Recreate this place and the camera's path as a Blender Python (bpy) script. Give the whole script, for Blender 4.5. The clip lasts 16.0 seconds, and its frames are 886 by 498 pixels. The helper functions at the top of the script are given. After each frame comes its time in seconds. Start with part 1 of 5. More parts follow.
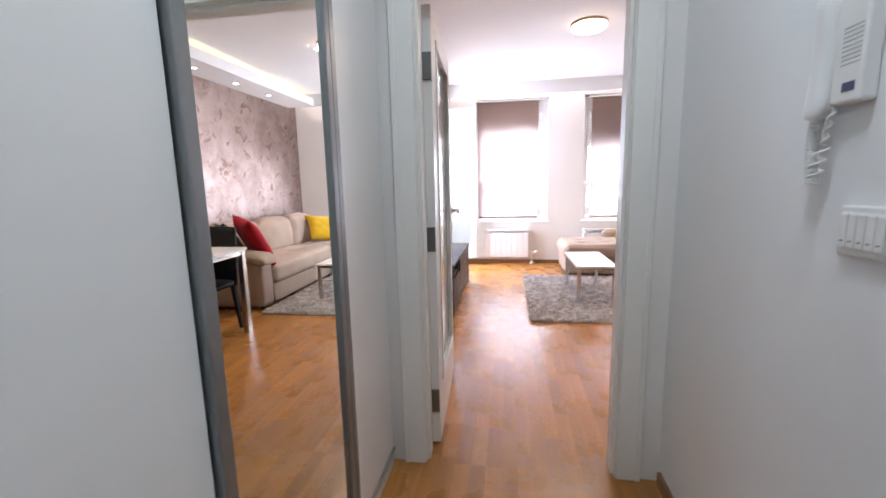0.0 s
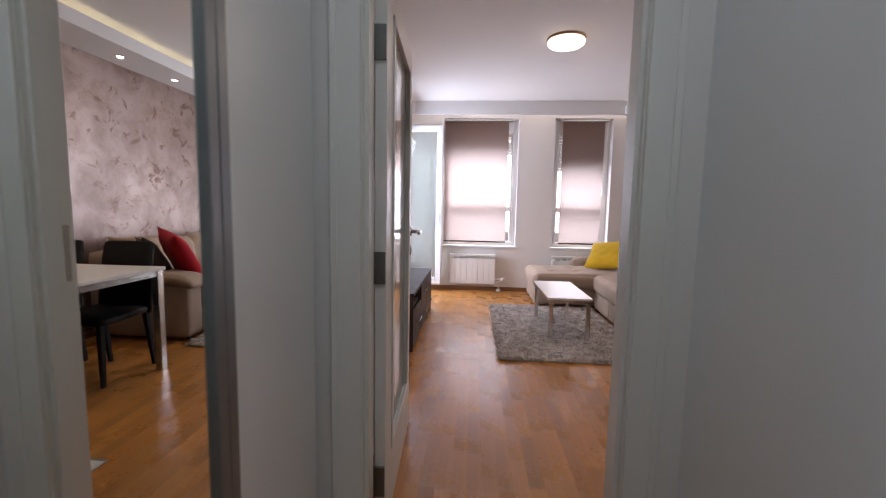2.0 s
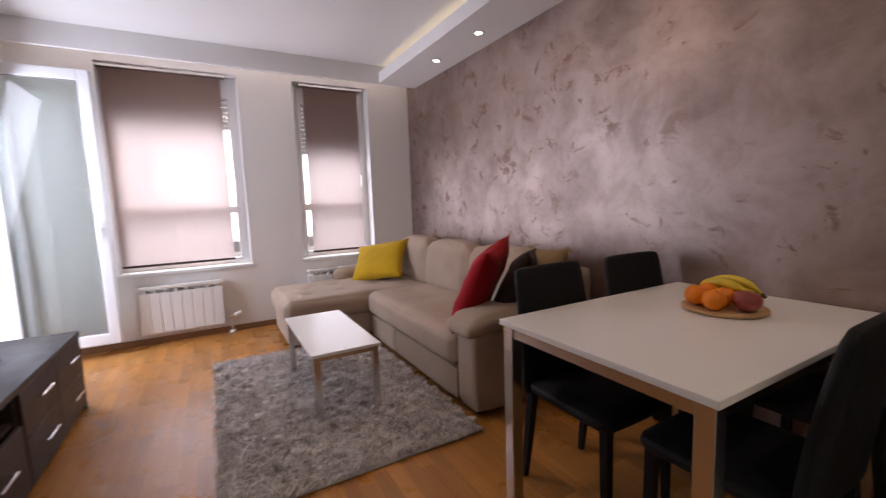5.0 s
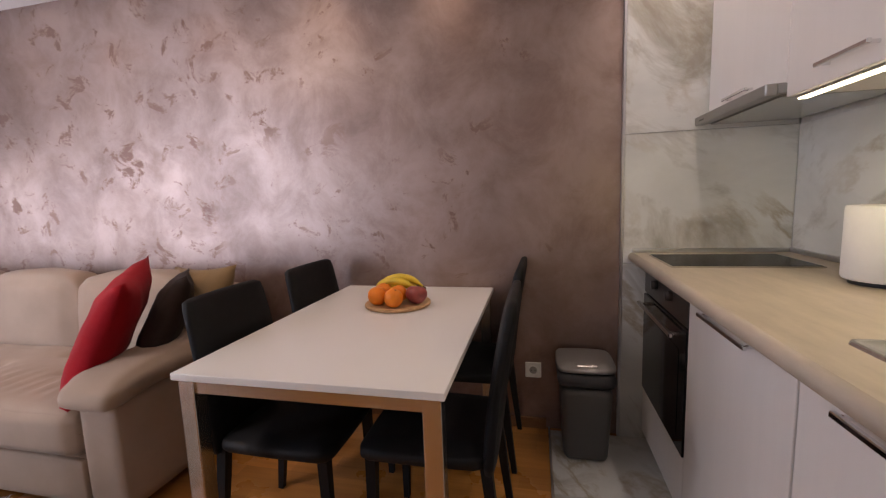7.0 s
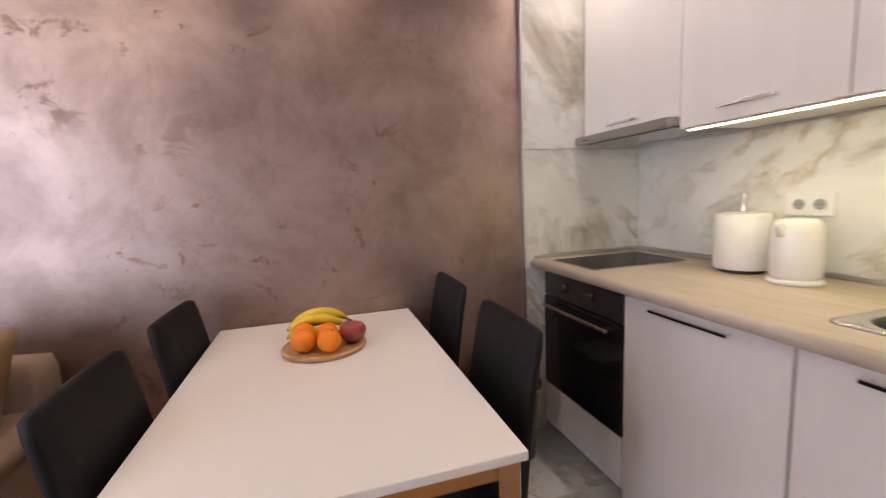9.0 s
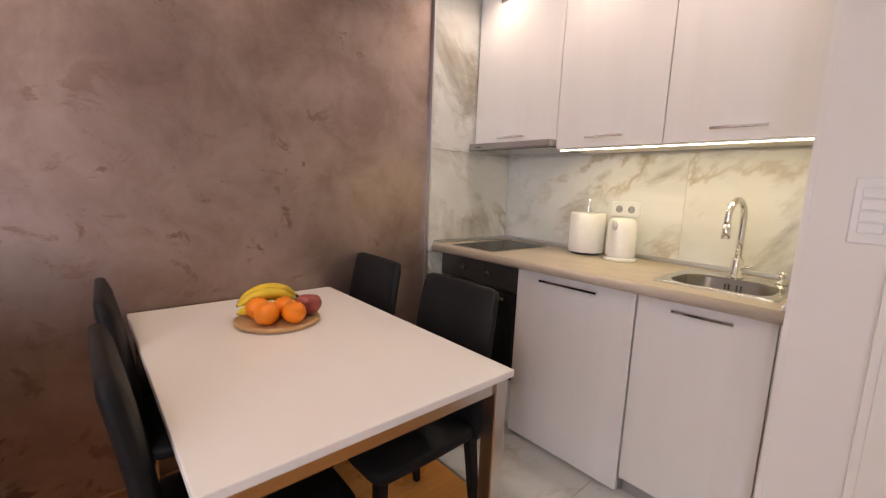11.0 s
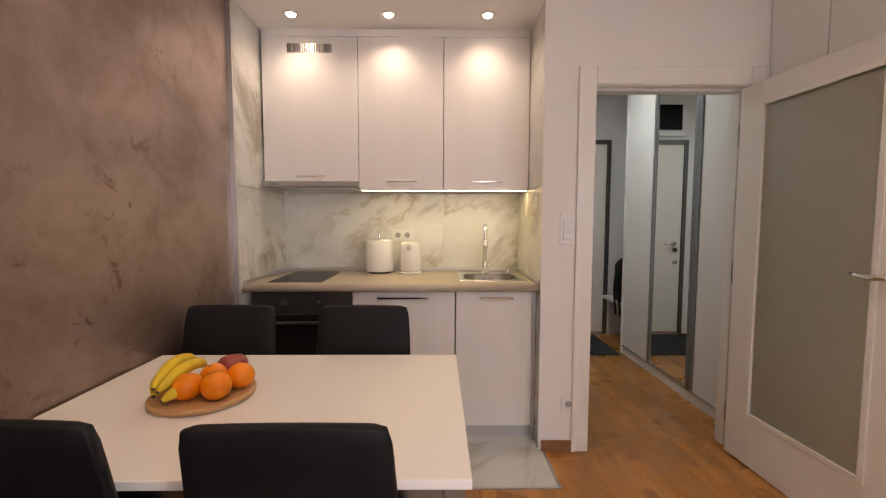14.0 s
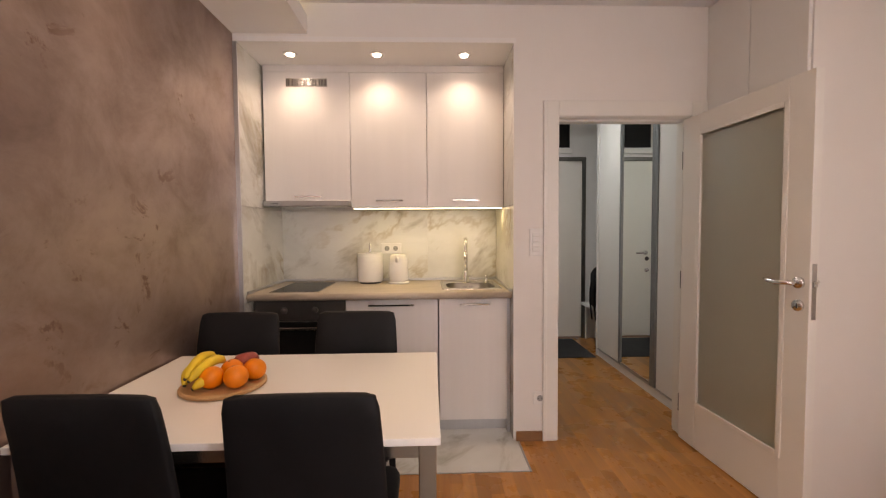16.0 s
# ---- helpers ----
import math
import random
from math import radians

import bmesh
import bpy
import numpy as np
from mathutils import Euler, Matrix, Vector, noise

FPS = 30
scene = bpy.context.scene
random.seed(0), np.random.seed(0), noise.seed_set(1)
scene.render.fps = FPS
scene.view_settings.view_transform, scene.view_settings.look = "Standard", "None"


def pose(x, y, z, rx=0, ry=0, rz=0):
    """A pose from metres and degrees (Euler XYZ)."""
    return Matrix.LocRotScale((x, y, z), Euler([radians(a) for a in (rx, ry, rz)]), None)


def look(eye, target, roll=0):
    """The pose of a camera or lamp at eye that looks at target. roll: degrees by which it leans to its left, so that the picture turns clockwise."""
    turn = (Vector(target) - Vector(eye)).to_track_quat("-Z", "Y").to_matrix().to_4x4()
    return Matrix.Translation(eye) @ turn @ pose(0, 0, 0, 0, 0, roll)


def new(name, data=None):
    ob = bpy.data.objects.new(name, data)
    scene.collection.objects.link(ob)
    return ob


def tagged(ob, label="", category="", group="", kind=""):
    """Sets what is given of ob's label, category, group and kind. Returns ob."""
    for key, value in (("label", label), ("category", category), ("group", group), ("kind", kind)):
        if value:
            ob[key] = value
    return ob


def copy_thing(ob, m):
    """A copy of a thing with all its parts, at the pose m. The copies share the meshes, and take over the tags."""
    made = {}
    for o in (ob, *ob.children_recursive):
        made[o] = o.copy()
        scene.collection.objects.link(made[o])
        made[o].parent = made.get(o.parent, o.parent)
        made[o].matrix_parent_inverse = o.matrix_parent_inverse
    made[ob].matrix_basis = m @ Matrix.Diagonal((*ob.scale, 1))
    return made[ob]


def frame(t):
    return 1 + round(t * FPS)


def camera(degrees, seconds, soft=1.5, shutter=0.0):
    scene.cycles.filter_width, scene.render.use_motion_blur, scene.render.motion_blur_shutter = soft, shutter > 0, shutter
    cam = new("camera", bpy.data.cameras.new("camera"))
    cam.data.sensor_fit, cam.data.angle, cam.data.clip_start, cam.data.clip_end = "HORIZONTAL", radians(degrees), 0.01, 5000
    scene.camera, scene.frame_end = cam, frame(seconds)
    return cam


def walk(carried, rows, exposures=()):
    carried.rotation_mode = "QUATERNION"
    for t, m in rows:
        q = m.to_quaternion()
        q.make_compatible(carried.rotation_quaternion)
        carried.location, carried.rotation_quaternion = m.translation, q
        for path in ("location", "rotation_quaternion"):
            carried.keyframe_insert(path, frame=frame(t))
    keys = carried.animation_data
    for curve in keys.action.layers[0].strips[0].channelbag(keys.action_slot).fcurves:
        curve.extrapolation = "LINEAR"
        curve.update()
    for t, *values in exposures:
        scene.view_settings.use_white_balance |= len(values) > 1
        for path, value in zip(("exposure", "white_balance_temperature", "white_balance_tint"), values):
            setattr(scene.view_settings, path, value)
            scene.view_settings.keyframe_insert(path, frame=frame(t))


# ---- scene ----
cam = camera(94.2, 16.0, 1.15, 0.4)
PATH = [
    (0, (0.234, -0.018, 1.251), (-0.077, 1.933, 0.942), -1.3),
    (0.5, (0.235, -0.013, 1.255), (0.132, 1.978, 1.096), 1.2),
    (1, (0.183, 0.027, 1.252), (0.244, 2.023, 1.144), 1.1),
    (1.5, (0.174, 0.155, 1.239), (0.218, 2.15, 1.106), -0.1),
    (2, (0.207, 0.414, 1.219), (0.065, 2.399, 1.017), 1.1),
    (2.5, (0.225, 0.719, 1.205), (0.203, 2.706, 0.979), 0.2),
    (3, (0.227, 1.05, 1.219), (0.382, 3.029, 0.97), 0.1),
    (3.2, (0.245, 1.202, 1.203), (0.367, 3.182, 0.952), -0.6),
    (5.5, (0.567, 2.022, 1.219), (1.822, 3.565, 1.011), -1.7),
    (6, (0.6, 2.083, 1.21), (2.11, 3.378, 1.003), -1.1),
    (6.5, (0.551, 2.109, 1.217), (2.354, 2.927, 0.934), -1.1),
    (7, (0.534, 2.181, 1.226), (2.468, 2.626, 0.978), -2.0),
    (7.5, (0.595, 2.274, 1.218), (2.536, 2.671, 0.948), -2.0),
    (8, (0.749, 2.414, 1.229), (2.702, 2.742, 0.946), -1.9),
    (8.5, (0.816, 2.562, 1.242), (2.797, 2.593, 0.967), -1.0),
    (9, (0.752, 2.775, 1.279), (2.653, 2.209, 1.02), -2.5),
    (9.5, (0.593, 2.931, 1.267), (2.395, 2.091, 1.051), -2.0),
    (9.7, (0.544, 3.014, 1.27), (2.309, 2.116, 0.989), -1.7),
    (11.8, (1.121, 3.497, 1.259), (2.089, 1.772, 0.964), 1.3),
    (12, (1.234, 3.545, 1.271), (2.019, 1.733, 0.949), 0.4),
    (12.5, (1.43, 3.537, 1.267), (2.082, 1.665, 1.002), -1.4),
    (13, (1.523, 3.625, 1.287), (1.841, 1.657, 1.128), -0.4),
    (13.5, (1.545, 3.886, 1.282), (1.55, 1.892, 1.126), -1.3),
    (14, (1.524, 4.028, 1.293), (1.505, 2.033, 1.156), 0.1),
    (14.5, (1.488, 4.117, 1.305), (1.434, 2.121, 1.192), 0.8),
    (15, (1.466, 4.235, 1.32), (1.384, 2.239, 1.234), -0.6),
    (15.5, (1.468, 4.294, 1.326), (1.376, 2.297, 1.258), -0.9),
    (16, (1.478, 4.315, 1.325), (1.417, 2.318, 1.236), -0.4),
]
EXPOSURES = [(0.0, 0.36, 6800, 21), (0.8, -0.1, 6900, 21), (1.5, -0.55, 7000, 22), (2.0, -0.76, 7050, 23), (2.5, -0.85, 7150, 25), (3.0, -1.10, 7200, 25), (5.5, -1.00, 7150, 24), (6.0, -0.96, 7100, 24), (7.0, -0.40, 7050, 23), (8.5, 0.08, 6950, 20), (9.5, 0.06, 7100, 21), (12.0, -0.03, 7700, 21), (12.6, -0.24, 7900, 21), (13.5, -0.26, 8200, 22), (16.0, -0.2, 8800, 25)]
walk(cam, [(t, look(eye, target, roll)) for t, eye, target, roll in PATH], EXPOSURES)

# ---- light ----
world = bpy.data.worlds.new("sky")
scene.world = world
world.use_nodes = True
wn = world.node_tree.nodes
sky = wn.new("ShaderNodeTexSky")
sky.sky_type = 'NISHITA'
sky.sun_disc = False
sky.sun_elevation, sky.sun_rotation = radians(42), radians(30)
world.node_tree.links.new(sky.outputs[0], wn["Background"].inputs[0])
wn["Background"].inputs[1].default_value = 0.12

sun_data = bpy.data.lights.new("sun", 'SUN')
sun_data.energy, sun_data.angle, sun_data.color = 2.0, radians(0.5), (1.0, 0.95, 0.86)
sun = new("sun", sun_data)
sun.matrix_world = look((0, 0, 20), (-6, -13, 7))


def area_light(name, m, sx, sy, watts, color, spread=180):
    d = bpy.data.lights.new(name, 'AREA')
    d.shape, d.size, d.size_y, d.energy, d.color, d.spread = 'RECTANGLE', sx, sy, watts, color, radians(spread)
    ob = new(name, d)
    ob.matrix_world = m
    return ob


def spot_light(name, eye, target, watts, color, cone=140, blend=0.9, size=0.03):
    d = bpy.data.lights.new(name, 'SPOT')
    d.energy, d.color, d.spot_size, d.spot_blend, d.shadow_soft_size = watts, color, radians(cone), blend, size
    ob = new(name, d)
    ob.matrix_world = look(eye, target)
    return ob


WARM = (1.0, 0.80, 0.60)
WARM_WHITE = (1.0, 0.86, 0.70)
COOL = (0.68, 0.88, 1.0)
DAY = (0.82, 0.90, 1.0)
# daylight in the window openings
area_light("window_light_1", look((0.29, 7.35, 1.75), (0.29, 6.2, 1.30)), 1.5, 2.0, 170, DAY)
area_light("window_light_2", look((1.72, 7.35, 1.75), (1.72, 6.2, 1.30)), 1.1, 2.0, 105, DAY)
# the sky's light of the lower, unshuttered part, added by lamps before the blinds
SKYLIGHT = (0.67, 0.80, 1.0)
area_light("window_fill", look((0.27, 6.545, 1.24), (0.27, 5.0, 1.24)), 0.92, 1.00, 13, SKYLIGHT)
area_light("window_fill", look((1.74, 6.545, 1.12), (1.74, 5.0, 1.12)), 0.56, 0.80, 7, SKYLIGHT)
area_light("balcony_daylight", look((-1.00, 5.98, 1.22), (0.5, 5.98, 0.80)), 0.66, 2.10, 105, SKYLIGHT)

# ---- plan ----
X_ACC, X_LEFT, X_HALL_R, X_WARD = 2.64, -0.80, 0.86, -0.265
Y_ENTRY, Y_DH, Y_DW, Y_WIN, Y_BACK = -0.63, 1.66, 1.79, 6.50, 1.08
Z_CEIL, Z_SOF, Z_NICHE = 2.68, 2.50, 2.455
DOOR_L, DOOR_R, DOOR_H = -0.13, 0.685, 2.012
NICHE_L = 0.95


# ---- materials ----
def material(name):
    m = bpy.data.materials.new(name)
    m.use_nodes = True
    nt = m.node_tree
    return m, nt, nt.nodes["Principled BSDF"]


def ramp(nt, fac, stops):
    r = nt.nodes.new("ShaderNodeValToRGB")
    el = r.color_ramp.elements
    el[0].position, el[0].color = stops[0][0], (*stops[0][1], 1)
    el[1].position, el[1].color = stops[-1][0], (*stops[-1][1], 1)
    for p, c in stops[1:-1]:
        e = el.new(p)
        e.color = (*c, 1)
    nt.links.new(fac, r.inputs[0])
    return r.outputs[0]


def noise_tex(nt, scale, detail=5, rough=0.55, stretch=(1, 1, 1), distort=0.0, coords="Object"):
    tc = nt.nodes.new("ShaderNodeTexCoord")
    mp = nt.nodes.new("ShaderNodeMapping")
    mp.inputs["Scale"].default_value = stretch
    nt.links.new(tc.outputs[coords], mp.inputs[0])
    n = nt.nodes.new("ShaderNodeTexNoise")
    n.inputs["Scale"].default_value, n.inputs["Detail"].default_value = scale, detail
    n.inputs["Roughness"].default_value, n.inputs["Distortion"].default_value = rough, distort
    nt.links.new(mp.outputs[0], n.inputs["Vector"])
    return n.outputs[0]


def bump(nt, bsdf, height, strength, distance=0.01):
    b = nt.nodes.new("ShaderNodeBump")
    b.inputs["Strength"].default_value, b.inputs["Distance"].default_value = strength, distance
    nt.links.new(height, b.inputs["Height"])
    nt.links.new(b.outputs[0], bsdf.inputs["Normal"])


def plain(name, color, rough=0.5, metal=0.0, vary=0.06, scale=6.0, bumps=0.0, bump_scale=150.0, coat=0.0, stretch=(1, 1, 1), gloss_vary=0.05):
    """A paint or plastic: colour with broad and fine variation, uneven gloss and fine relief."""
    m, nt, b = material(name)
    n = noise_tex(nt, scale, 6, 0.6, stretch)
    lo = tuple(c * (1 - vary) for c in color)
    hi = tuple(min(1, c * (1 + vary)) for c in color)
    nt.links.new(ramp(nt, n, [(0.2, lo), (0.8, hi)]), b.inputs["Base Color"])
    b.inputs["Metallic"].default_value = metal
    r0, r1 = max(0.02, rough * (1 - gloss_vary)), min(1, rough * (1 + gloss_vary))
    nt.links.new(ramp(nt, noise_tex(nt, scale * 3.3, 4), [(0.3, (r0,) * 3), (0.7, (r1,) * 3)]), b.inputs["Roughness"])
    b.inputs["Coat Weight"].default_value = coat
    if bumps:
        bump(nt, b, noise_tex(nt, bump_scale, 3, 0.6, stretch), bumps, 0.002)
    return m


def glow(name, color, strength):
    m, nt, b = material(name)
    b.inputs["Base Color"].default_value = (0.9, 0.9, 0.9, 1)
    b.inputs["Emission Color"].default_value = (*color, 1)
    b.inputs["Emission Strength"].default_value = strength
    return m


def accent_plaster():
    """Pearly mauve-brown metallic plaster: glossy trowelled metal paint with dull flakes where the trowel tore it."""
    m, nt, b = material("metallic_plaster")
    broad = noise_tex(nt, 1.3, 8, 0.58, (1, 1, 1), 0.2)
    cloud = noise_tex(nt, 3.4, 9, 0.66, (1, 1, 1), 0.35)
    marks = noise_tex(nt, 6.2, 10, 0.66, (1, 1, 1.2), 0.5)
    fine = noise_tex(nt, 60, 5, 0.7, (1, 1, 1), 0.4)
    tone = nt.nodes.new("ShaderNodeMath")
    tone.operation = 'MULTIPLY_ADD'
    nt.links.new(cloud, tone.inputs[0])
    tone.inputs[1].default_value = 0.55
    half = nt.nodes.new("ShaderNodeMath")
    half.operation = 'MULTIPLY'
    nt.links.new(broad, half.inputs[0])
    half.inputs[1].default_value = 0.5
    nt.links.new(half.outputs[0], tone.inputs[2])
    base = ramp(nt, tone.outputs[0], [(0.40, (0.172, 0.095, 0.071)), (0.51, (0.235, 0.139, 0.108)), (0.63, (0.322, 0.208, 0.172))])
    # flake mask fades along y, imitating sheen that shows flakes only behind the sofa
    axes = nt.nodes.new("ShaderNodeSeparateXYZ")
    nt.links.new(nt.nodes.new("ShaderNodeTexCoord").outputs["Object"], axes.inputs[0])
    flake_density = nt.nodes.new("ShaderNodeMath")
    flake_density.operation = 'MULTIPLY_ADD'
    nt.links.new(axes.outputs["Y"], flake_density.inputs[0])
    flake_density.inputs[1].default_value = 0.11
    nt.links.new(noise_tex(nt, 1.35, 3, 0.5), flake_density.inputs[2])
    gate = ramp(nt, flake_density.outputs[0], [(0.82, (0, 0, 0)), (0.93, (1, 1, 1))])
    flake = ramp(nt, marks, [(0.378, (1, 1, 1)), (0.436, (0, 0, 0))])
    mul = nt.nodes.new("ShaderNodeMath")
    mul.operation = 'MULTIPLY'
    nt.links.new(flake, mul.inputs[0])
    nt.links.new(gate, mul.inputs[1])
    mix = nt.nodes.new("ShaderNodeMix")
    mix.data_type = 'RGBA'
    nt.links.new(mul.outputs[0], mix.inputs[0])
    nt.links.new(base, mix.inputs[6])
    mix.inputs[7].default_value = (0.245, 0.150, 0.121, 1)
    nt.links.new(mix.outputs[2], b.inputs["Base Color"])
    nt.links.new(ramp(nt, mul.outputs[0], [(0.0, (0.88,) * 3), (1.0, (0.86,) * 3)]), b.inputs["Metallic"])
    gloss = ramp(nt, cloud, [(0.30, (0.56,) * 3), (0.45, (0.51,) * 3), (0.62, (0.46,) * 3), (0.75, (0.51,) * 3)])
    mixr = nt.nodes.new("ShaderNodeMix")
    mixr.data_type = 'RGBA'
    nt.links.new(mul.outputs[0], mixr.inputs[0])
    nt.links.new(gloss, mixr.inputs[6])
    mixr.inputs[7].default_value = (0.66, 0.66, 0.66, 1)
    nt.links.new(mixr.outputs[2], b.inputs["Roughness"])
    add = nt.nodes.new("ShaderNodeMath")
    add.operation = 'MULTIPLY_ADD'
    nt.links.new(fine, add.inputs[0])
    add.inputs[1].default_value = 0.12
    nt.links.new(cloud, add.inputs[2])
    bump(nt, b, add.outputs[0], 0.085, 0.02)
    pearl = ramp(nt, cloud, [(0.30, (0.55,) * 3), (0.50, (0.80,) * 3), (0.7, (0.95,) * 3)])
    inv = nt.nodes.new("ShaderNodeMath")
    inv.operation = 'MULTIPLY_ADD'
    nt.links.new(mul.outputs[0], inv.inputs[0])
    inv.inputs[1].default_value, inv.inputs[2].default_value = -0.85, 1.0
    lay = nt.nodes.new("ShaderNodeMath")
    lay.operation = 'MULTIPLY'
    nt.links.new(pearl, lay.inputs[0])
    nt.links.new(inv.outputs[0], lay.inputs[1])
    nt.links.new(lay.outputs[0], b.inputs["Coat Weight"])
    b.inputs["Coat IOR"].default_value = 2.3
    b.inputs["Coat Tint"].default_value = (1.0, 0.99, 0.98, 1)
    nt.links.new(ramp(nt, broad, [(0.3, (0.52,) * 3), (0.7, (0.44,) * 3)]), b.inputs["Coat Roughness"])
    return m


def marble(name, scale=1.0, rough=0.16):
    """White tile with grey-ochre veins."""
    m, nt, b = material(name)
    tc = nt.nodes.new("ShaderNodeTexCoord")
    info = nt.nodes.new("ShaderNodeObjectInfo")
    off = nt.nodes.new("ShaderNodeVectorMath")
    off.operation = 'MULTIPLY_ADD'
    nt.links.new(info.outputs["Random"], off.inputs[0])
    off.inputs[1].default_value = (3, 5, 7)
    nt.links.new(tc.outputs["Object"], off.inputs[2])

    def nz(sc, det, dist, rot):
        mp = nt.nodes.new("ShaderNodeMapping")
        mp.inputs["Rotation"].default_value = rot
        mp.vector_type = 'TEXTURE'
        mp.inputs["Scale"].default_value = (1.5, 1.5, 0.62)
        nt.links.new(off.outputs[0], mp.inputs[0])
        n = nt.nodes.new("ShaderNodeTexNoise")
        n.inputs["Scale"].default_value, n.inputs["Detail"].default_value, n.inputs["Distortion"].default_value = sc * scale, det, dist
        n.inputs["Roughness"].default_value = 0.62
        nt.links.new(mp.outputs[0], n.inputs["Vector"])
        return n.outputs[0]
    cloud = ramp(nt, nz(1.6, 5, 0.4, (0, 0, 0)), [(0.3, (0.57, 0.57, 0.53)), (0.62, (0.72, 0.72, 0.68))])
    v1 = ramp(nt, nz(1.7, 12, 0.3, (0.6, 0.7, 0.0)), [(0.462, (0, 0, 0)), (0.497, (0.85, 0.85, 0.85)), (0.506, (0.72, 0.72, 0.72)), (0.535, (0, 0, 0))])
    v2 = ramp(nt, nz(2.7, 12, 0.6, (0.5, 0.9, 0.0)), [(0.31, (0.75, 0.75, 0.75)), (0.385, (0.38, 0.38, 0.38)), (0.46, (0, 0, 0))])
    mix = nt.nodes.new("ShaderNodeMix")
    mix.data_type = 'RGBA'
    mul = nt.nodes.new("ShaderNodeMath")
    mul.operation = 'MULTIPLY'
    nt.links.new(v1, mul.inputs[0])
    nt.links.new(ramp(nt, nz(1.3, 2, 0, (0, 0, 0)), [(0.40, (0, 0, 0)), (0.60, (0.9, 0.9, 0.9))]), mul.inputs[1])
    nt.links.new(mul.outputs[0], mix.inputs[0])
    nt.links.new(cloud, mix.inputs[6])
    mix.inputs[7].default_value = (0.40, 0.33, 0.215, 1)
    mix2 = nt.nodes.new("ShaderNodeMix")
    mix2.data_type = 'RGBA'
    mul2 = nt.nodes.new("ShaderNodeMath")
    mul2.operation = 'MULTIPLY'
    nt.links.new(v2, mul2.inputs[0])
    mul2.inputs[1].default_value = 1.0
    nt.links.new(mul2.outputs[0], mix2.inputs[0])
    nt.links.new(mix.outputs[2], mix2.inputs[6])
    mix2.inputs[7].default_value = (0.27, 0.235, 0.175, 1)
    nt.links.new(mix2.outputs[2], b.inputs["Base Color"])
    b.inputs["Roughness"].default_value = rough
    return m


def wood(name, dark, light, rough=0.35, source="object", grain=(1, 1, 1), scale=9.0, spread=0.17):
    """Timber with long grain; each piece has a tone of its own."""
    m, nt, b = material(name)
    g = noise_tex(nt, scale, 7, 0.65, grain, 0.6)
    col = ramp(nt, g, [(0.25, dark), (0.75, light)])
    if source == "object":
        rnd = nt.nodes.new("ShaderNodeObjectInfo").outputs["Random"]
    else:
        rnd = nt.nodes.new("ShaderNodeNewGeometry").outputs["Random Per Island"]
    tone = ramp(nt, rnd, [(0.0, (0.97 - spread, 0.95 - spread, 0.92 - spread)), (0.5, (0.97, 0.95, 0.93)), (1.0, (0.97 + spread, 0.95 + spread, 0.92 + spread))])
    mix = nt.nodes.new("ShaderNodeMix")
    mix.data_type, mix.blend_type = 'RGBA', 'MULTIPLY'
    mix.inputs[0].default_value = 1
    nt.links.new(col, mix.inputs[6])
    nt.links.new(tone, mix.inputs[7])
    nt.links.new(mix.outputs[2], b.inputs["Base Color"])
    nt.links.new(ramp(nt, noise_tex(nt, 3.0, 5), [(0.3, (rough * 0.85,) * 3), (0.7, (rough * 1.2,) * 3)]), b.inputs["Roughness"])
    bump(nt, b, g, 0.02, 0.001)
    return m


def fabric(name, color, rough=0.9, vary=0.12, weave=420.0, sheen=0.3):
    m = plain(name, color, rough, 0, vary, 5.0, 0.25, weave)
    m.node_tree.nodes["Principled BSDF"].inputs["Sheen Weight"].default_value = sheen
    m.node_tree.nodes["Principled BSDF"].inputs["Specular IOR Level"].default_value = 0.15
    return m


def glass(name, color=(1, 1, 1), rough=0.0):
    m, nt, b = material(name)
    b.inputs["Base Color"].default_value = (*color, 1)
    b.inputs["Transmission Weight"].default_value = 1
    b.inputs["Roughness"].default_value = rough
    b.inputs["IOR"].default_value = 1.45
    return m


def blind_cloth(name):
    """Thin brown roller-blind cloth that lets daylight through."""
    m, nt, b = material(name)
    out = nt.nodes["Material Output"]
    col = ramp(nt, noise_tex(nt, 160, 3, 0.6, (1, 1, 0.15)), [(0.3, (0.27, 0.175, 0.14)), (0.7, (0.33, 0.22, 0.18))])
    dif = nt.nodes.new("ShaderNodeBsdfDiffuse")
    tra = nt.nodes.new("ShaderNodeBsdfTranslucent")
    mix = nt.nodes.new("ShaderNodeMixShader")
    nt.links.new(col, dif.inputs[0])
    tra.inputs[0].default_value = (0.80, 0.755, 0.75, 1)
    mix.inputs[0].default_value = 0.50
    nt.links.new(dif.outputs[0], mix.inputs[1])
    nt.links.new(tra.outputs[0], mix.inputs[2])
    nt.links.new(mix.outputs[0], out.inputs[0])
    return m


def mirror_mat():
    m, nt, b = material("mirror_silver")
    b.inputs["Base Color"].default_value = (0.90, 0.93, 0.90, 1)
    b.inputs["Metallic"].default_value, b.inputs["Roughness"].default_value = 1, 0.0
    return m


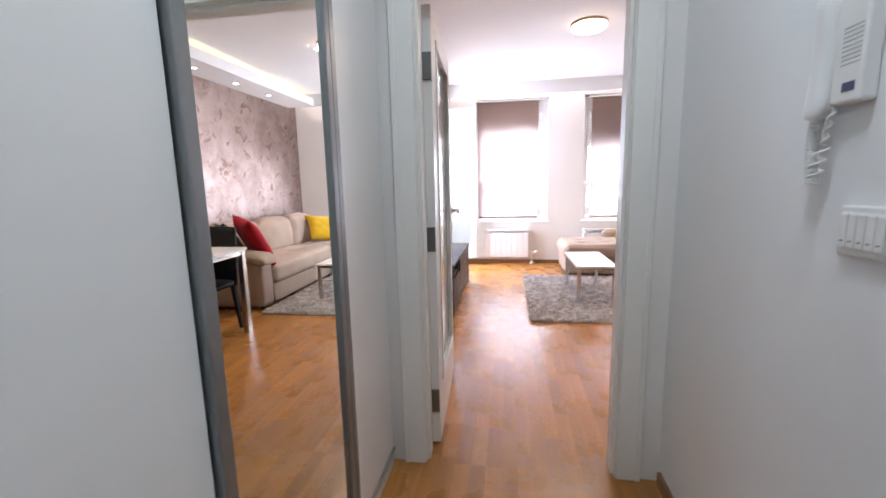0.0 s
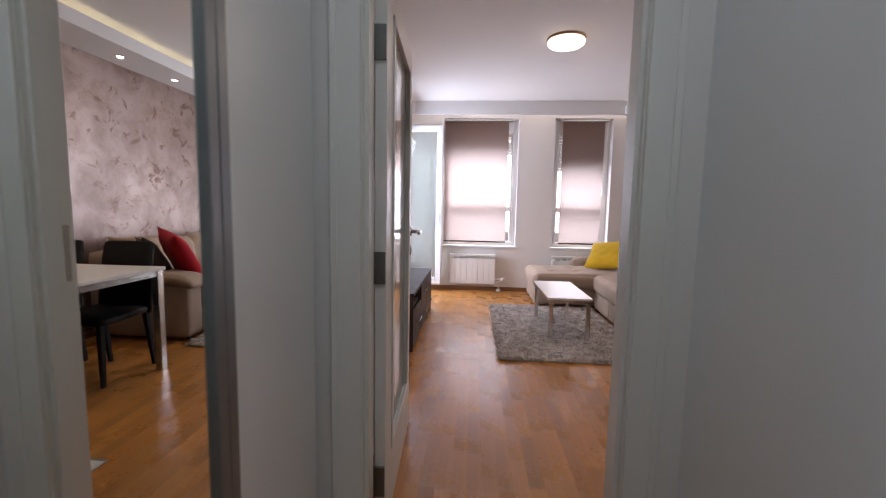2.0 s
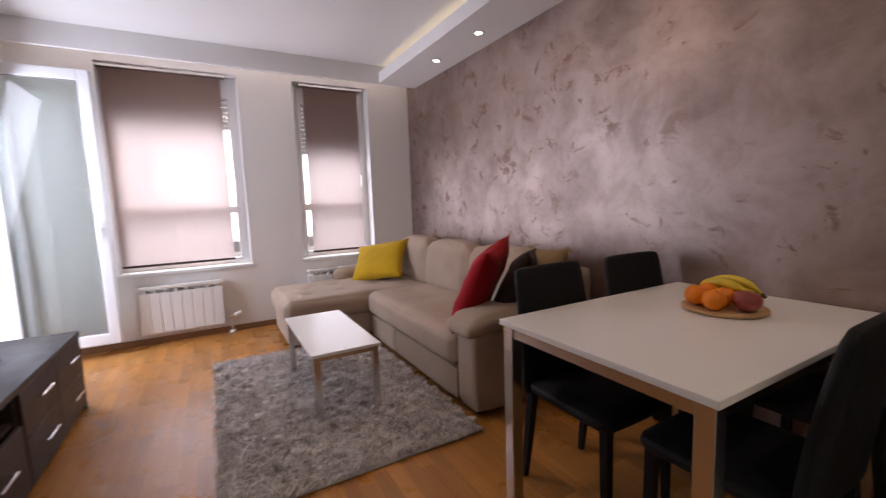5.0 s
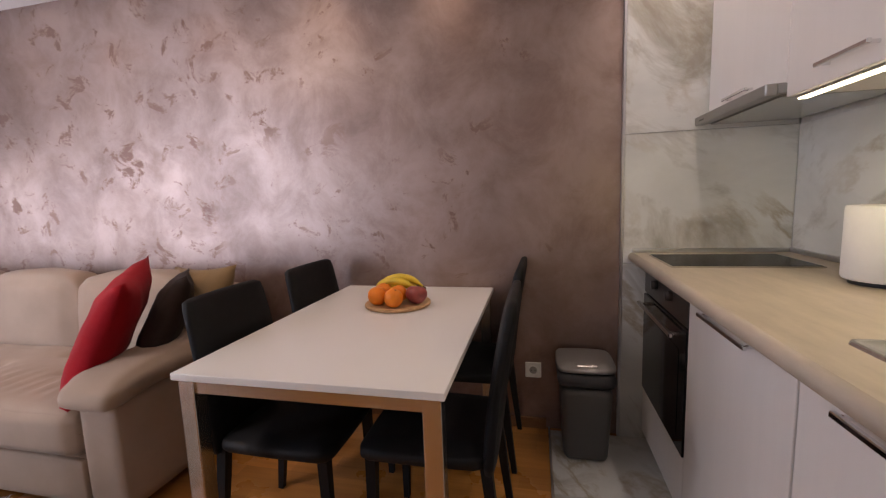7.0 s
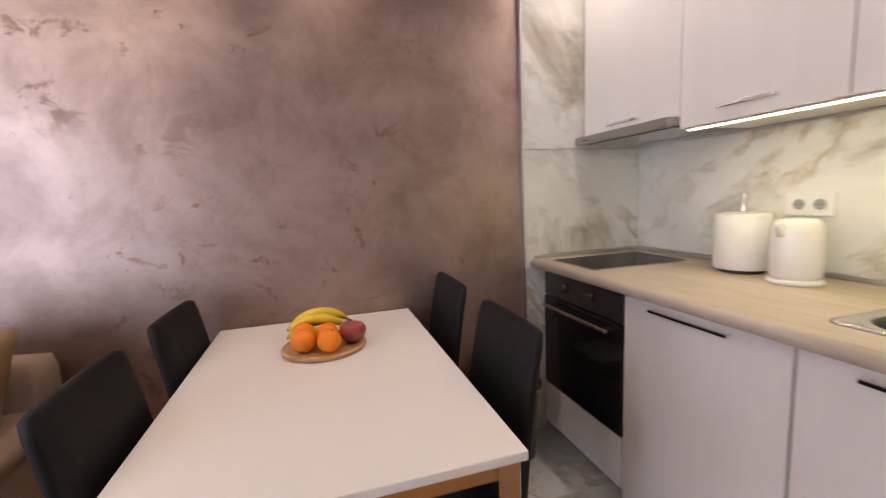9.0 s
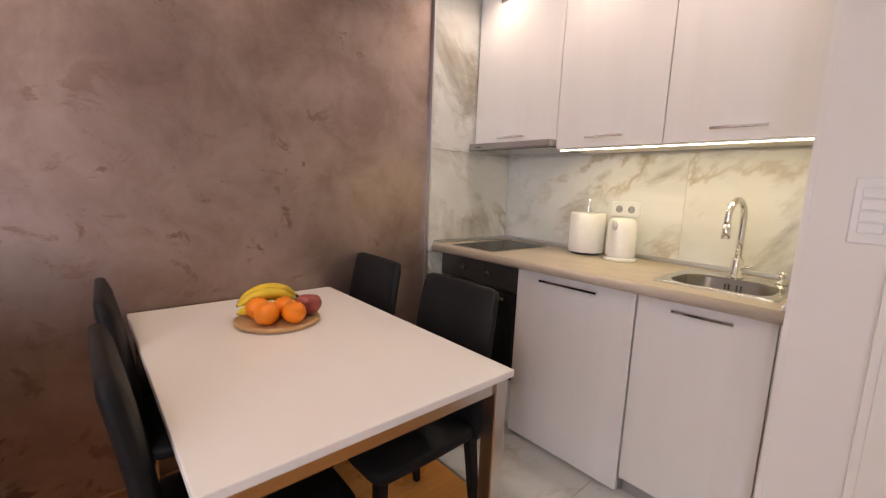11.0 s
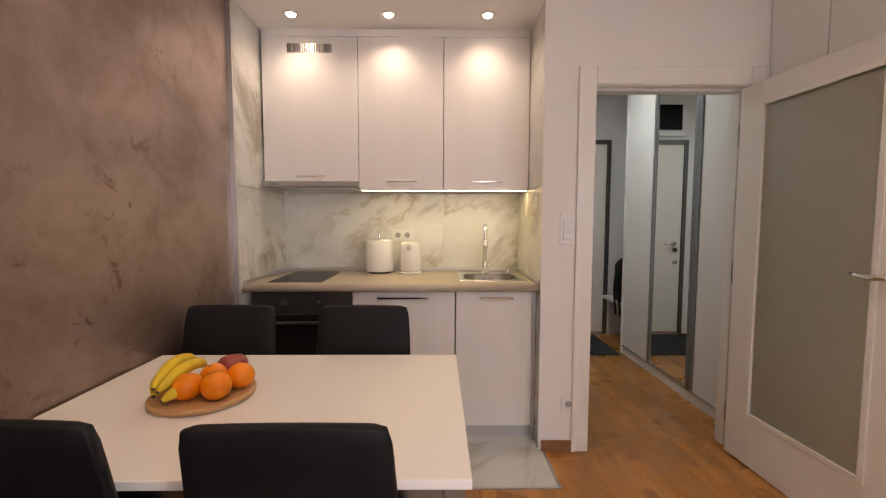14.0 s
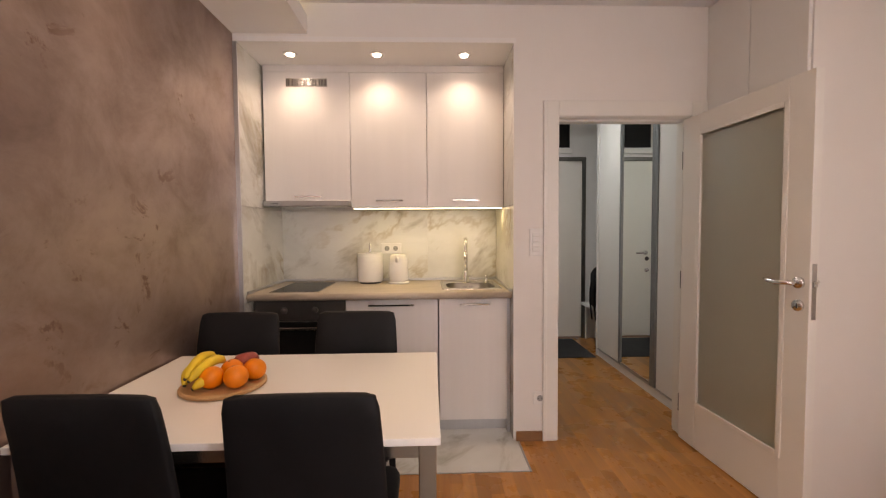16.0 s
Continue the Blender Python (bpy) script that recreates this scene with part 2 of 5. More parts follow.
M_WALL = plain("wall_paint", (0.80, 0.775, 0.742), 0.75, 0, 0.025, 2.0, 0.08, 220)
M_HALLWALL = plain("hall_paint", (0.80, 0.80, 0.80), 0.7, 0, 0.025, 2.0, 0.08, 220)
M_CEIL = plain("ceiling_paint", (0.82, 0.81, 0.80), 0.85, 0, 0.02, 1.5, 0.05, 220)
M_ACC = accent_plaster()
M_MARBLE = marble("marble_wall_tile", 1.0, 0.22)
M_MARBLE_F = marble("marble_floor_tile", 1.0, 0.25)
M_GROUT = plain("grout", (0.62, 0.61, 0.57), 0.9, 0, 0.1, 20)
M_DOOR = plain("door_white_lacquer", (0.80, 0.785, 0.74), 0.38, 0, 0.02, 3.0, 0.03, 90)
M_WARD = plain("wardrobe_white_laminate", (0.80, 0.80, 0.78), 0.42, 0, 0.02, 3.0, 0.03, 200, 0, (1, 1, 0.1))
M_CAB = plain("cabinet_white_laminate", (0.76, 0.73, 0.70), 0.36, 0, 0.035, 14.0, 0.10, 160, 0, (1, 1, 0.06))
M_CARCASS = plain("cabinet_edge_grey", (0.55, 0.53, 0.50), 0.5, 0, 0.04)
M_ALU = plain("brushed_aluminium", (0.56, 0.57, 0.58), 0.35, 1.0, 0.05, 20, 0.05, 300, 0, (1, 1, 0.05))
M_STILE = plain("anodised_stile", (0.26, 0.28, 0.29), 0.42, 0.8, 0.05, 20)
M_CHROME = plain("chrome", (0.78, 0.78, 0.78), 0.10, 1.0, 0.03)
M_STEEL = plain("stainless_steel", (0.58, 0.57, 0.55), 0.26, 1.0, 0.06, 25, 0.05, 300, 0, (0.1, 1, 1))
M_LEGMETAL = plain("satin_metal_leg", (0.62, 0.60, 0.57), 0.24, 1.0, 0.05, 12)
M_DARKMETAL = plain("hinge_metal", (0.20, 0.20, 0.19), 0.4, 1.0, 0.08, 40)
M_BLACKGLASS = plain("black_glass", (0.012, 0.012, 0.013), 0.08, 0, 0.1, 8)
M_BLACKGLASS.node_tree.nodes["Principled BSDF"].inputs["Specular IOR Level"].default_value = 0.25
M_OVEN = plain("oven_dark_steel", (0.10, 0.095, 0.09), 0.33, 0.7, 0.08, 20)
M_HOB = plain("hob_glass", (0.010, 0.010, 0.010), 0.16, 0, 0.1, 8)
M_HOB.node_tree.nodes["Principled BSDF"].inputs["Specular IOR Level"].default_value = 0.03
M_WORKTOP = plain("worktop_beige", (0.45, 0.378, 0.302), 0.38, 0, 0.20, 14.0, 0.08, 120, 0, (0.35, 1.5, 1))
M_TABLE = plain("table_white_laminate", (0.80, 0.775, 0.745), 0.30, 0, 0.006, 1.5, gloss_vary=0.0)
M_CHAIR = plain("black_leatherette", (0.006, 0.006, 0.007), 0.58, 0, 0.25, 9.0, 0.25, 380)
M_CHAIR.node_tree.nodes["Principled BSDF"].inputs["Specular IOR Level"].default_value = 0.25
M_SOFA = fabric("taupe_microfibre", (0.365, 0.272, 0.208), 0.85, 0.10, 420.0, 0.10)
M_YELLOW = fabric("mustard_velvet", (0.50, 0.295, 0.010), 0.8, 0.14, 420.0, 0.12)
M_RED = fabric("red_velvet", (0.33, 0.006, 0.012), 0.8, 0.2, 420.0, 0.04)
M_BROWNCUSH = fabric("brown_satin", (0.034, 0.022, 0.019), 0.7, 0.25, 420.0, 0.03)
M_TANCUSH = fabric("tan_velvet", (0.265, 0.172, 0.085), 0.7, 0.2, 420.0, 0.08)
M_RUG = fabric("shaggy_grey_beige", (0.46, 0.43, 0.41), 0.95, 0.28, 60)
M_DARKWOOD = wood("wenge", (0.026, 0.015, 0.011), (0.056, 0.034, 0.026), 0.55, "object", (1, 0.1, 1), 30)
M_BASEBOARD = wood("baseboard_oak", (0.22, 0.10, 0.045), (0.33, 0.165, 0.075), 0.4, "object", (0.2, 0.2, 2), 18)
M_BOARD = wood("serving_board_beech", (0.42, 0.24, 0.11), (0.55, 0.34, 0.17), 0.45, "object", (0.15, 1, 1), 40)
M_PARQUET = wood("oak_parquet", (0.365, 0.147, 0.034), (0.525, 0.236, 0.062), 0.28, "object", (1.5, 0.07, 1), 18, 0.19)
M_PARQUET_J = wood("oak_parquet_rest", (0.365, 0.147, 0.034), (0.525, 0.236, 0.062), 0.28, "island", (1.5, 0.07, 1), 18, 0.19)
M_JOINT = plain("floor_joint", (0.27, 0.115, 0.03), 0.8, 0, 0.1, 20)
M_PVC = plain("white_window_pvc", (0.82, 0.83, 0.84), 0.3, 0, 0.015)
M_RAD = plain("radiator_enamel", (0.80, 0.79, 0.76), 0.3, 0, 0.02)
M_PLASTIC = plain("white_plastic", (0.78, 0.775, 0.755), 0.35, 0, 0.02)
M_GREYPLASTIC = plain("grey_plastic", (0.30, 0.30, 0.295), 0.45, 0, 0.05)
M_DKPLASTIC = plain("dark_plastic", (0.035, 0.035, 0.037), 0.45, 0, 0.1)
M_NAVY = plain("navy_print", (0.02, 0.03, 0.10), 0.4)
M_BINBODY = plain("bin_grey_plastic", (0.085, 0.083, 0.081), 0.42, 0, 0.06)
M_BINLID = plain("bin_silver_lid", (0.27, 0.265, 0.26), 0.38, 0.5, 0.05)
M_PAPER = plain("kitchen_paper", (0.82, 0.81, 0.78), 0.9, 0, 0.03, 30, 0.3, 120)
M_CERAMIC = plain("white_kettle_plastic", (0.80, 0.79, 0.77), 0.22, 0, 0.02)
M_ORANGE = plain("orange_peel", (0.85, 0.22, 0.005), 0.42, 0, 0.10, 20, 0.5, 220)
M_BANANA = plain("banana_skin", (0.72, 0.50, 0.035), 0.5, 0, 0.13, 22, 0.08, 90)
M_STEM = plain("dry_stem", (0.07, 0.05, 0.03), 0.8, 0, 0.2, 60)
M_APPLE = plain("apple_skin", (0.30, 0.055, 0.045), 0.35, 0, 0.4, 30)
M_MAT = fabric("dark_doormat", (0.045, 0.046, 0.05), 0.95, 0.2, 200, 0)
M_BAG = fabric("black_bag_cloth", (0.014, 0.014, 0.016), 0.7, 0.2, 300, 0)
M_BLIND = blind_cloth("roller_blind_cloth")
M_MIRROR = mirror_mat()
M_GLASS = glass("clear_glass")
M_FROST = glass("satin_glass", (0.80, 0.78, 0.66), 0.32)
M_FROST.node_tree.nodes["Principled BSDF"].inputs["Transmission Weight"].default_value = 0.72
M_FROST.node_tree.nodes["Principled BSDF"].inputs["Coat Weight"].default_value = 1.0
M_FROST.node_tree.nodes["Principled BSDF"].inputs["Coat Roughness"].default_value = 0.015
M_BALCONY = glass("grey_green_glass", (0.80, 0.85, 0.83), 0.0)
M_SHUTTER = plain("shutter_slat", (0.62, 0.62, 0.60), 0.5, 0, 0.03)
M_PARTITION = plain("balcony_grey_green", (0.52, 0.56, 0.55), 0.9, 0, 0.06, 3, 0.2, 60)
M_FACADE = plain("balcony_render", (0.62, 0.60, 0.56), 0.9, 0, 0.06, 3, 0.2, 60)
M_LED_COVE = glow("cove_led", (1.0, 0.88, 0.56), 5)
M_LED_PELMET = glow("pelmet_led", (1.0, 0.92, 0.88), 7)
M_LED_KITCHEN = glow("worktop_led", (1.0, 0.94, 0.62), 9)
M_HOODSTEEL = plain("hood_brushed_steel", (0.36, 0.35, 0.33), 0.34, 1.0, 0.06, 25, 0.05, 300, 0, (0.1, 1, 1))
# the bowl's shade is put into its colour, darker than the rim steel
M_BOWL_SHADED = plain("sink_steel_shaded", (0.20, 0.19, 0.175), 0.32, 1.0, 0.06, 12)
M_SPOT = glow("spot_lens", (1.0, 0.95, 0.86), 14)
M_LAMP = glow("lamp_diffuser", (1.0, 0.93, 0.80), 7)
M_HALL_LAMP = glow("hall_lamp_diffuser", (0.88, 0.95, 1.0), 4)


# ---- builders ----
def add_box(bm, x0, x1, y0, y1, z0, z1, bevel=0.0, seg=1):
    r = bmesh.ops.create_cube(bm, size=1, matrix=Matrix.LocRotScale(((x0 + x1) / 2, (y0 + y1) / 2, (z0 + z1) / 2), None, (x1 - x0, y1 - y0, z1 - z0)))
    if bevel:
        edges = {e for v in r["verts"] for e in v.link_edges}
        bmesh.ops.bevel(bm, geom=list(edges), offset=bevel, segments=seg, affect='EDGES', profile=0.5)


def box(x0, x1, y0, y1, z0, z1, bevel=0.0, seg=1):
    bm = bmesh.new()
    add_box(bm, min(x0, x1), max(x0, x1), min(y0, y1), max(y0, y1), min(z0, z1), max(z0, z1), bevel, seg)
    return bm


def boxes(rows, bevel=0.0):
    bm = bmesh.new()
    for r in rows:
        add_box(bm, *r, bevel)
    return bm


def add_cyl(bm, p, q, r0, r1=None, seg=20):
    p, q = Vector(p), Vector(q)
    m = Matrix.Translation((p + q) / 2) @ (q - p).to_track_quat("Z", "Y").to_matrix().to_4x4()
    bmesh.ops.create_cone(bm, cap_ends=True, segments=seg, radius1=r0, radius2=r0 if r1 is None else r1, depth=(q - p).length, matrix=m)


def cyl(p, q, r0, r1=None, seg=20):
    bm = bmesh.new()
    add_cyl(bm, p, q, r0, r1, seg)
    return bm


def lathe(profile, seg=28):
    """Turned body from (radius, height) pairs."""
    bm = bmesh.new()
    rings = [[bm.verts.new((r * math.cos(2 * math.pi * i / seg), r * math.sin(2 * math.pi * i / seg), z)) for i in range(seg)] for r, z in profile]
    for a, b in zip(rings, rings[1:]):
        for i in range(seg):
            bm.faces.new((a[i], a[(i + 1) % seg], b[(i + 1) % seg], b[i]))
    bm.faces.new(rings[0][::-1])
    bm.faces.new(rings[-1])
    return bm


def add_tube(bm, pts, radius, seg=12):
    """A tube swept along points; radius may be one number or one a point."""
    pts = [Vector(p) for p in pts]
    rad = radius if isinstance(radius, (list, tuple)) else [radius] * len(pts)
    rings, side = [], None
    for i, p in enumerate(pts):
        d = (pts[min(i + 1, len(pts) - 1)] - pts[max(i - 1, 0)]).normalized()
        if side is None:
            side = d.orthogonal().normalized()
        side = (side - d * side.dot(d)).normalized()
        up = d.cross(side)
        rings.append([bm.verts.new(p + (side * math.cos(2 * math.pi * k / seg) + up * math.sin(2 * math.pi * k / seg)) * rad[i]) for k in range(seg)])
    for a, b in zip(rings, rings[1:]):
        for k in range(seg):
            bm.faces.new((a[k], a[(k + 1) % seg], b[(k + 1) % seg], b[k]))
    bm.faces.new(rings[0][::-1])
    bm.faces.new(rings[-1])


def tube(pts, radius, seg=12):
    bm = bmesh.new()
    add_tube(bm, pts, radius, seg)
    return bm


def soft_box(x0, x1, y0, y1, z0, z1, radius=0.05, puff=0.0, n=8, wrinkle=0.0):
    """An upholstered block: rounded, swollen, a little uneven."""
    bm = bmesh.new()
    bmesh.ops.create_cube(bm, size=2)
    bmesh.ops.subdivide_edges(bm, edges=bm.edges[:], cuts=n, use_grid_fill=True)
    c = Vector(((x0 + x1) / 2, (y0 + y1) / 2, (z0 + z1) / 2))
    h = Vector((x1 - x0, y1 - y0, z1 - z0)) / 2
    for v in bm.verts:
        u = v.co.copy()
        p = Vector((u.x * h.x, u.y * h.y, u.z * h.z))
        inner = Vector([max(-hh + radius, min(hh - radius, cc)) for cc, hh in zip(p, h)])
        d = p - inner
        if d.length > 1e-6:
            p = inner + d.normalized() * radius
        bulge = (1 - u.x * u.x) * (1 - u.y * u.y) if abs(u.z) > 0.99 else ((1 - u.y * u.y) * (1 - u.z * u.z) if abs(u.x) > 0.99 else (1 - u.x * u.x) * (1 - u.z * u.z))
        face = Vector((u.x if abs(u.x) > 0.99 else 0, u.y if abs(u.y) > 0.99 else 0, u.z if abs(u.z) > 0.99 else 0))
        if face.length:
            p += face.normalized() * puff * max(0, bulge) ** 0.6
        if wrinkle:
            w = c + p
            p += face * wrinkle * noise.noise(Vector((w.x * 6, w.y * 6, w.z * 6)))
        v.co = c + p
    return bm


def pillow(w, h, t, crease=0.012):
    """A square cushion lying in the xy plane, pinched at the corners."""
    bm = bmesh.new()
    n = 18
    grid = {}
    for s in (1, -1):
        for i in range(n + 1):
            for j in range(n + 1):
                u, v = 2 * i / n - 1, 2 * j / n - 1
                edge = i in (0, n) or j in (0, n)
                if edge and s < 0:
                    grid[s, i, j] = grid[1, i, j]
                    continue
                th = ((1 - u ** 4) * (1 - v ** 4)) ** 0.55
                pinch = 1 - 0.07 * (u * u * (1 - v * v) + v * v * (1 - u * u)) + 0.05 * u * u * v * v
                wr = crease * noise.noise(Vector((u * 3 + s * 5, v * 3, w * 9))) * (1 - max(abs(u), abs(v)) ** 6)
                grid[s, i, j] = bm.verts.new((u * w / 2 * pinch, v * h / 2 * pinch, s * th * t / 2 + wr))
    for s in (1, -1):
        for i in range(n):
            for j in range(n):
                q = [grid[s, i, j], grid[s, i + 1, j], grid[s, i + 1, j + 1], grid[s, i, j + 1]]
                bm.faces.new(q if s > 0 else q[::-1])
    return bm


def part(name, bm, mat, parent=None, label="", smooth=False, at=None):
    me = bpy.data.meshes.new(name)
    bmesh.ops.recalc_face_normals(bm, faces=bm.faces[:])
    if smooth:
        for f in bm.faces:
            f.smooth = True
    bm.to_mesh(me)
    bm.free()
    me.materials.append(mat)
    ob = new(name, me)
    if parent is not None:
        ob.parent = parent
    if at is not None:
        ob.matrix_basis = at
    if label:
        tagged(ob, label)
    return ob


def thing(name, label, category, at=None, group=""):
    ob = tagged(new(name), label, category, group)
    ob.empty_display_size = 0.05
    if at is not None:
        ob.matrix_basis = at
    return ob


def solid(name, bm, mat, label, category, group="", smooth=False, at=None):
    return tagged(part(name, bm, mat, None, "", smooth, at), label, category, group)


def structure(name, bm, mat, label, category):
    return tagged(part(name, bm, mat), label, category, kind="structure")


# ---- shell ----
T = 0.12
structure("floor", boxes([(X_LEFT - 0.24, X_ACC + T, Y_DH, Y_WIN + 0.25, -0.12, -0.012), (X_WARD - 0.75, X_HALL_R + T, Y_ENTRY - T, Y_DH, -0.12, -0.012)]), M_JOINT, "oak strip parquet floor, satin varnished", "floor")
structure("wall_accent", box(X_ACC, X_ACC + T, Y_DW, Y_WIN, 0, Z_CEIL), M_ACC, "pearly mauve-brown metallic plaster feature wall", "wall")
structure("wall_kitchen_side", box(X_ACC, X_ACC + T, Y_BACK - T, Y_DW, 0, Z_CEIL), M_WALL, "white wall at the kitchen niche side", "wall")
structure("wall_kitchen_back", box(NICHE_L - 0.01, X_ACC, Y_BACK - T, Y_BACK, 0, Z_CEIL), M_WALL, "wall behind the kitchen units", "wall")
structure("wall_hall_right", box(X_HALL_R, NICHE_L, Y_ENTRY - T, Y_DH, 0, Z_CEIL), M_HALLWALL, "white painted hall wall with intercom", "wall")
structure("wall_door", boxes([(DOOR_R + 0.03, NICHE_L, Y_DH, Y_DW, 0, DOOR_H + 0.03), (X_WARD - 0.75, DOOR_L - 0.03, Y_DH, Y_DW, 0, DOOR_H + 0.03), (X_WARD - 0.75, NICHE_L, Y_DH, Y_DW, DOOR_H + 0.03, Z_CEIL)]), M_WALL, "white wall with the living room doorway", "wall")
structure("wall_over_niche", box(NICHE_L, X_ACC, Y_DH, Y_DW, Z_NICHE + 0.03, Z_CEIL), M_WALL, "white wall strip above the kitchen niche", "wall")
BAL = (5.60, 6.38, 0.03, 2.40)
X_LO = X_LEFT - 0.24
structure("wall_left", boxes([(X_LO, X_LEFT, Y_DW, BAL[0], 0, Z_CEIL), (X_LO, X_LEFT, BAL[1], Y_WIN + 0.25, 0, Z_CEIL), (X_LO, X_LEFT, BAL[0], BAL[1], 0, BAL[2]), (X_LO, X_LEFT, BAL[0], BAL[1], BAL[3], Z_CEIL)]), M_WALL, "white side wall with the balcony doorway behind the low media unit", "wall")
structure("wall_entry", boxes([(X_WARD - 0.75, -1.005, Y_ENTRY - T, Y_ENTRY, 0, Z_CEIL), (-0.40, X_HALL_R, Y_ENTRY - T, Y_ENTRY, 2.20, Z_CEIL), (0.722, X_HALL_R, Y_ENTRY - T, Y_ENTRY, 0, 2.20), (-1.005, -0.40, Y_ENTRY - T, Y_ENTRY, 0, Z_CEIL)]), M_HALLWALL, "white wall round the entrance door", "wall")
structure("wall_hall_left", box(X_WARD - 0.75, X_WARD - 0.65, Y_ENTRY, Y_DH, 0, Z_CEIL), M_HALLWALL, "white wall behind the hall wardrobe", "wall")
W1 = (-0.25, 0.838, 0.665, 2.50)
W2 = (1.335, 2.150, 0.665, 2.50)
structure("wall_window", boxes([
    (X_LEFT, W1[0], Y_WIN, Y_WIN + 0.25, 0, Z_CEIL), (W1[0], W1[1], Y_WIN, Y_WIN + 0.25, 0, W1[2]), (W1[0], W1[1], Y_WIN, Y_WIN + 0.25, W1[3], Z_CEIL),
    (W1[1], W2[0], Y_WIN, Y_WIN + 0.25, 0, Z_CEIL), (W2[0], W2[1], Y_WIN, Y_WIN + 0.25, 0, W2[2]), (W2[0], W2[1], Y_WIN, Y_WIN + 0.25, W2[3], Z_CEIL),
    (W2[1], X_ACC + T, Y_WIN, Y_WIN + 0.25, 0, Z_CEIL)]), M_WALL, "cream-white wall with two windows", "wall")
structure("ceiling", boxes([(X_LEFT - 0.24, X_ACC + T, Y_DW - 0.13, Y_WIN + 0.25, Z_CEIL, Z_CEIL + 0.12), (X_WARD - 0.75, X_ACC + T, Y_ENTRY - T, Y_DW - 0.13, Z_CEIL, Z_CEIL + 0.12)]), M_CEIL, "white painted plaster ceiling", "ceiling")
structure("ceiling_niche", box(NICHE_L, X_ACC, Y_BACK, Y_DW, Z_NICHE, Z_NICHE + 0.03), M_CEIL, "lowered white ceiling over the kitchen niche", "ceiling")
structure("soffit_accent", boxes([(2.20, X_ACC, Y_DW, 6.25, Z_SOF, Z_SOF + 0.02), (2.20, 2.225, Y_DW, 6.25, Z_SOF + 0.02, Z_SOF + 0.11), (2.42, X_ACC, Y_DW, 6.25, Z_SOF + 0.02, Z_CEIL)]), M_CEIL, "dropped white plasterboard soffit with hidden cove light", "ceiling")
structure("pelmet_beam", box(X_LEFT, X_ACC, 6.25, 6.29, Z_SOF, Z_CEIL), M_CEIL, "white plasterboard pelmet above the windows", "ceiling")
solid("cove_led_strip", box(2.235, 2.25, Y_DW + 0.05, 6.2, Z_SOF + 0.06, Z_SOF + 0.075), M_LED_COVE, "warm LED strip hidden in the ceiling cove", "light strip")
solid("pelmet_led_strip", box(X_LEFT + 0.1, X_ACC - 0.05, 6.295, 6.305, Z_SOF + 0.06, Z_SOF + 0.075), M_LED_PELMET, "LED strip hidden behind the window pelmet", "light strip")

# block beside the open door: built-in cupboard
structure("wall_block", box(X_LEFT, -0.25, Y_DW, 2.48, 0, Z_CEIL), M_WALL, "white built-in block behind the open door", "wall")

# built-in cupboard fronts on the block
cup = thing("built_in_cupboard", "tall white built-in cupboard with two flush doors", "cupboard", pose(-0.25, 0, 0))
for y0, y1 in ((Y_DW + 0.004, 2.126), (2.131, 2.474)):
    part("upper_door", box(0.002, 0.02, y0, y1, 2.02, Z_CEIL - 0.012, 0.002), M_WARD, cup)
    part("lower_door", box(0.002, 0.02, y0, y1, 0.06, 2.014, 0.002), M_WARD, cup)


# ---- living room door ----
def door_frame(name, x0, x1, ya, yb, h, mat):
    """Jambs and architraves on both faces of the wall from ya to yb."""
    f = tagged(new(name), "white lacquered door frame with flat architraves", "door frame", kind="structure")
    part("jamb", boxes([(x0 - 0.03, x0, ya - 0.002, yb + 0.002, 0, h + 0.03), (x1, x1 + 0.03, ya - 0.002, yb + 0.002, 0, h + 0.03), (x0, x1, ya - 0.002, yb + 0.002, h, h + 0.03)]), mat, f)
    part("door_stop", boxes([(x0, x0 + 0.013, ya + 0.02, yb - 0.045, 0, h), (x1 - 0.013, x1, ya + 0.02, yb - 0.045, 0, h), (x0 + 0.013, x1 - 0.013, ya + 0.02, yb - 0.045, h - 0.013, h)]), mat, f)
    for s, y in ((-1, ya), (1, yb)):
        a, b = (y - 0.016, y) if s < 0 else (y, y + 0.016)
        w = 0.098
        for r in ((x0 - w, x0 - 0.004, a, b, 0, h + w), (x1 + 0.004, x1 + w, a, b, 0, h + w), (x0 - 0.004, x1 + 0.004, a, b, h + 0.004, h + w)):
            bm = box(*r, 0.004, 2)
            part("architrave", bm, mat, f)
        a2, b2 = (y - 0.020, y - 0.0155) if s < 0 else (y + 0.0155, y + 0.020)
        for r in ((x0 - w, x0 - w + 0.022, a2, b2, 0, h + w), (x1 + w - 0.022, x1 + w, a2, b2, 0, h + w)):
            part("architrave_bead", box(*r, 0.002), mat, f)
    return f


door_frame("door_frame_living", DOOR_L, DOOR_R, Y_DH, Y_DW, DOOR_H, M_DOOR)

# leaf, hinged at the left jamb, opened past a right angle into the room
LEAF_W, LEAF_H = 0.828, 1.985
leaf = thing("door_living", "open white lacquered door with a satin glass panel", "door", pose(-0.126, Y_DW + 0.006, 0.008, 0, 0, 93.0))
GX0, GX1, GZ0, GZ1 = 0.145, 0.705, 0.272, 1.875
TH = 0.04
for n, r in (("hinge_stile", (0, GX0, -TH, 0, 0, LEAF_H)), ("lock_stile", (GX1, LEAF_W, -TH, 0, 0, LEAF_H)), ("bottom_rail", (GX0, GX1, -TH, 0, 0, GZ0)), ("top_rail", (GX0, GX1, -TH, 0, GZ1, LEAF_H))):
    part(n, box(*r, 0.0015), M_DOOR, leaf)
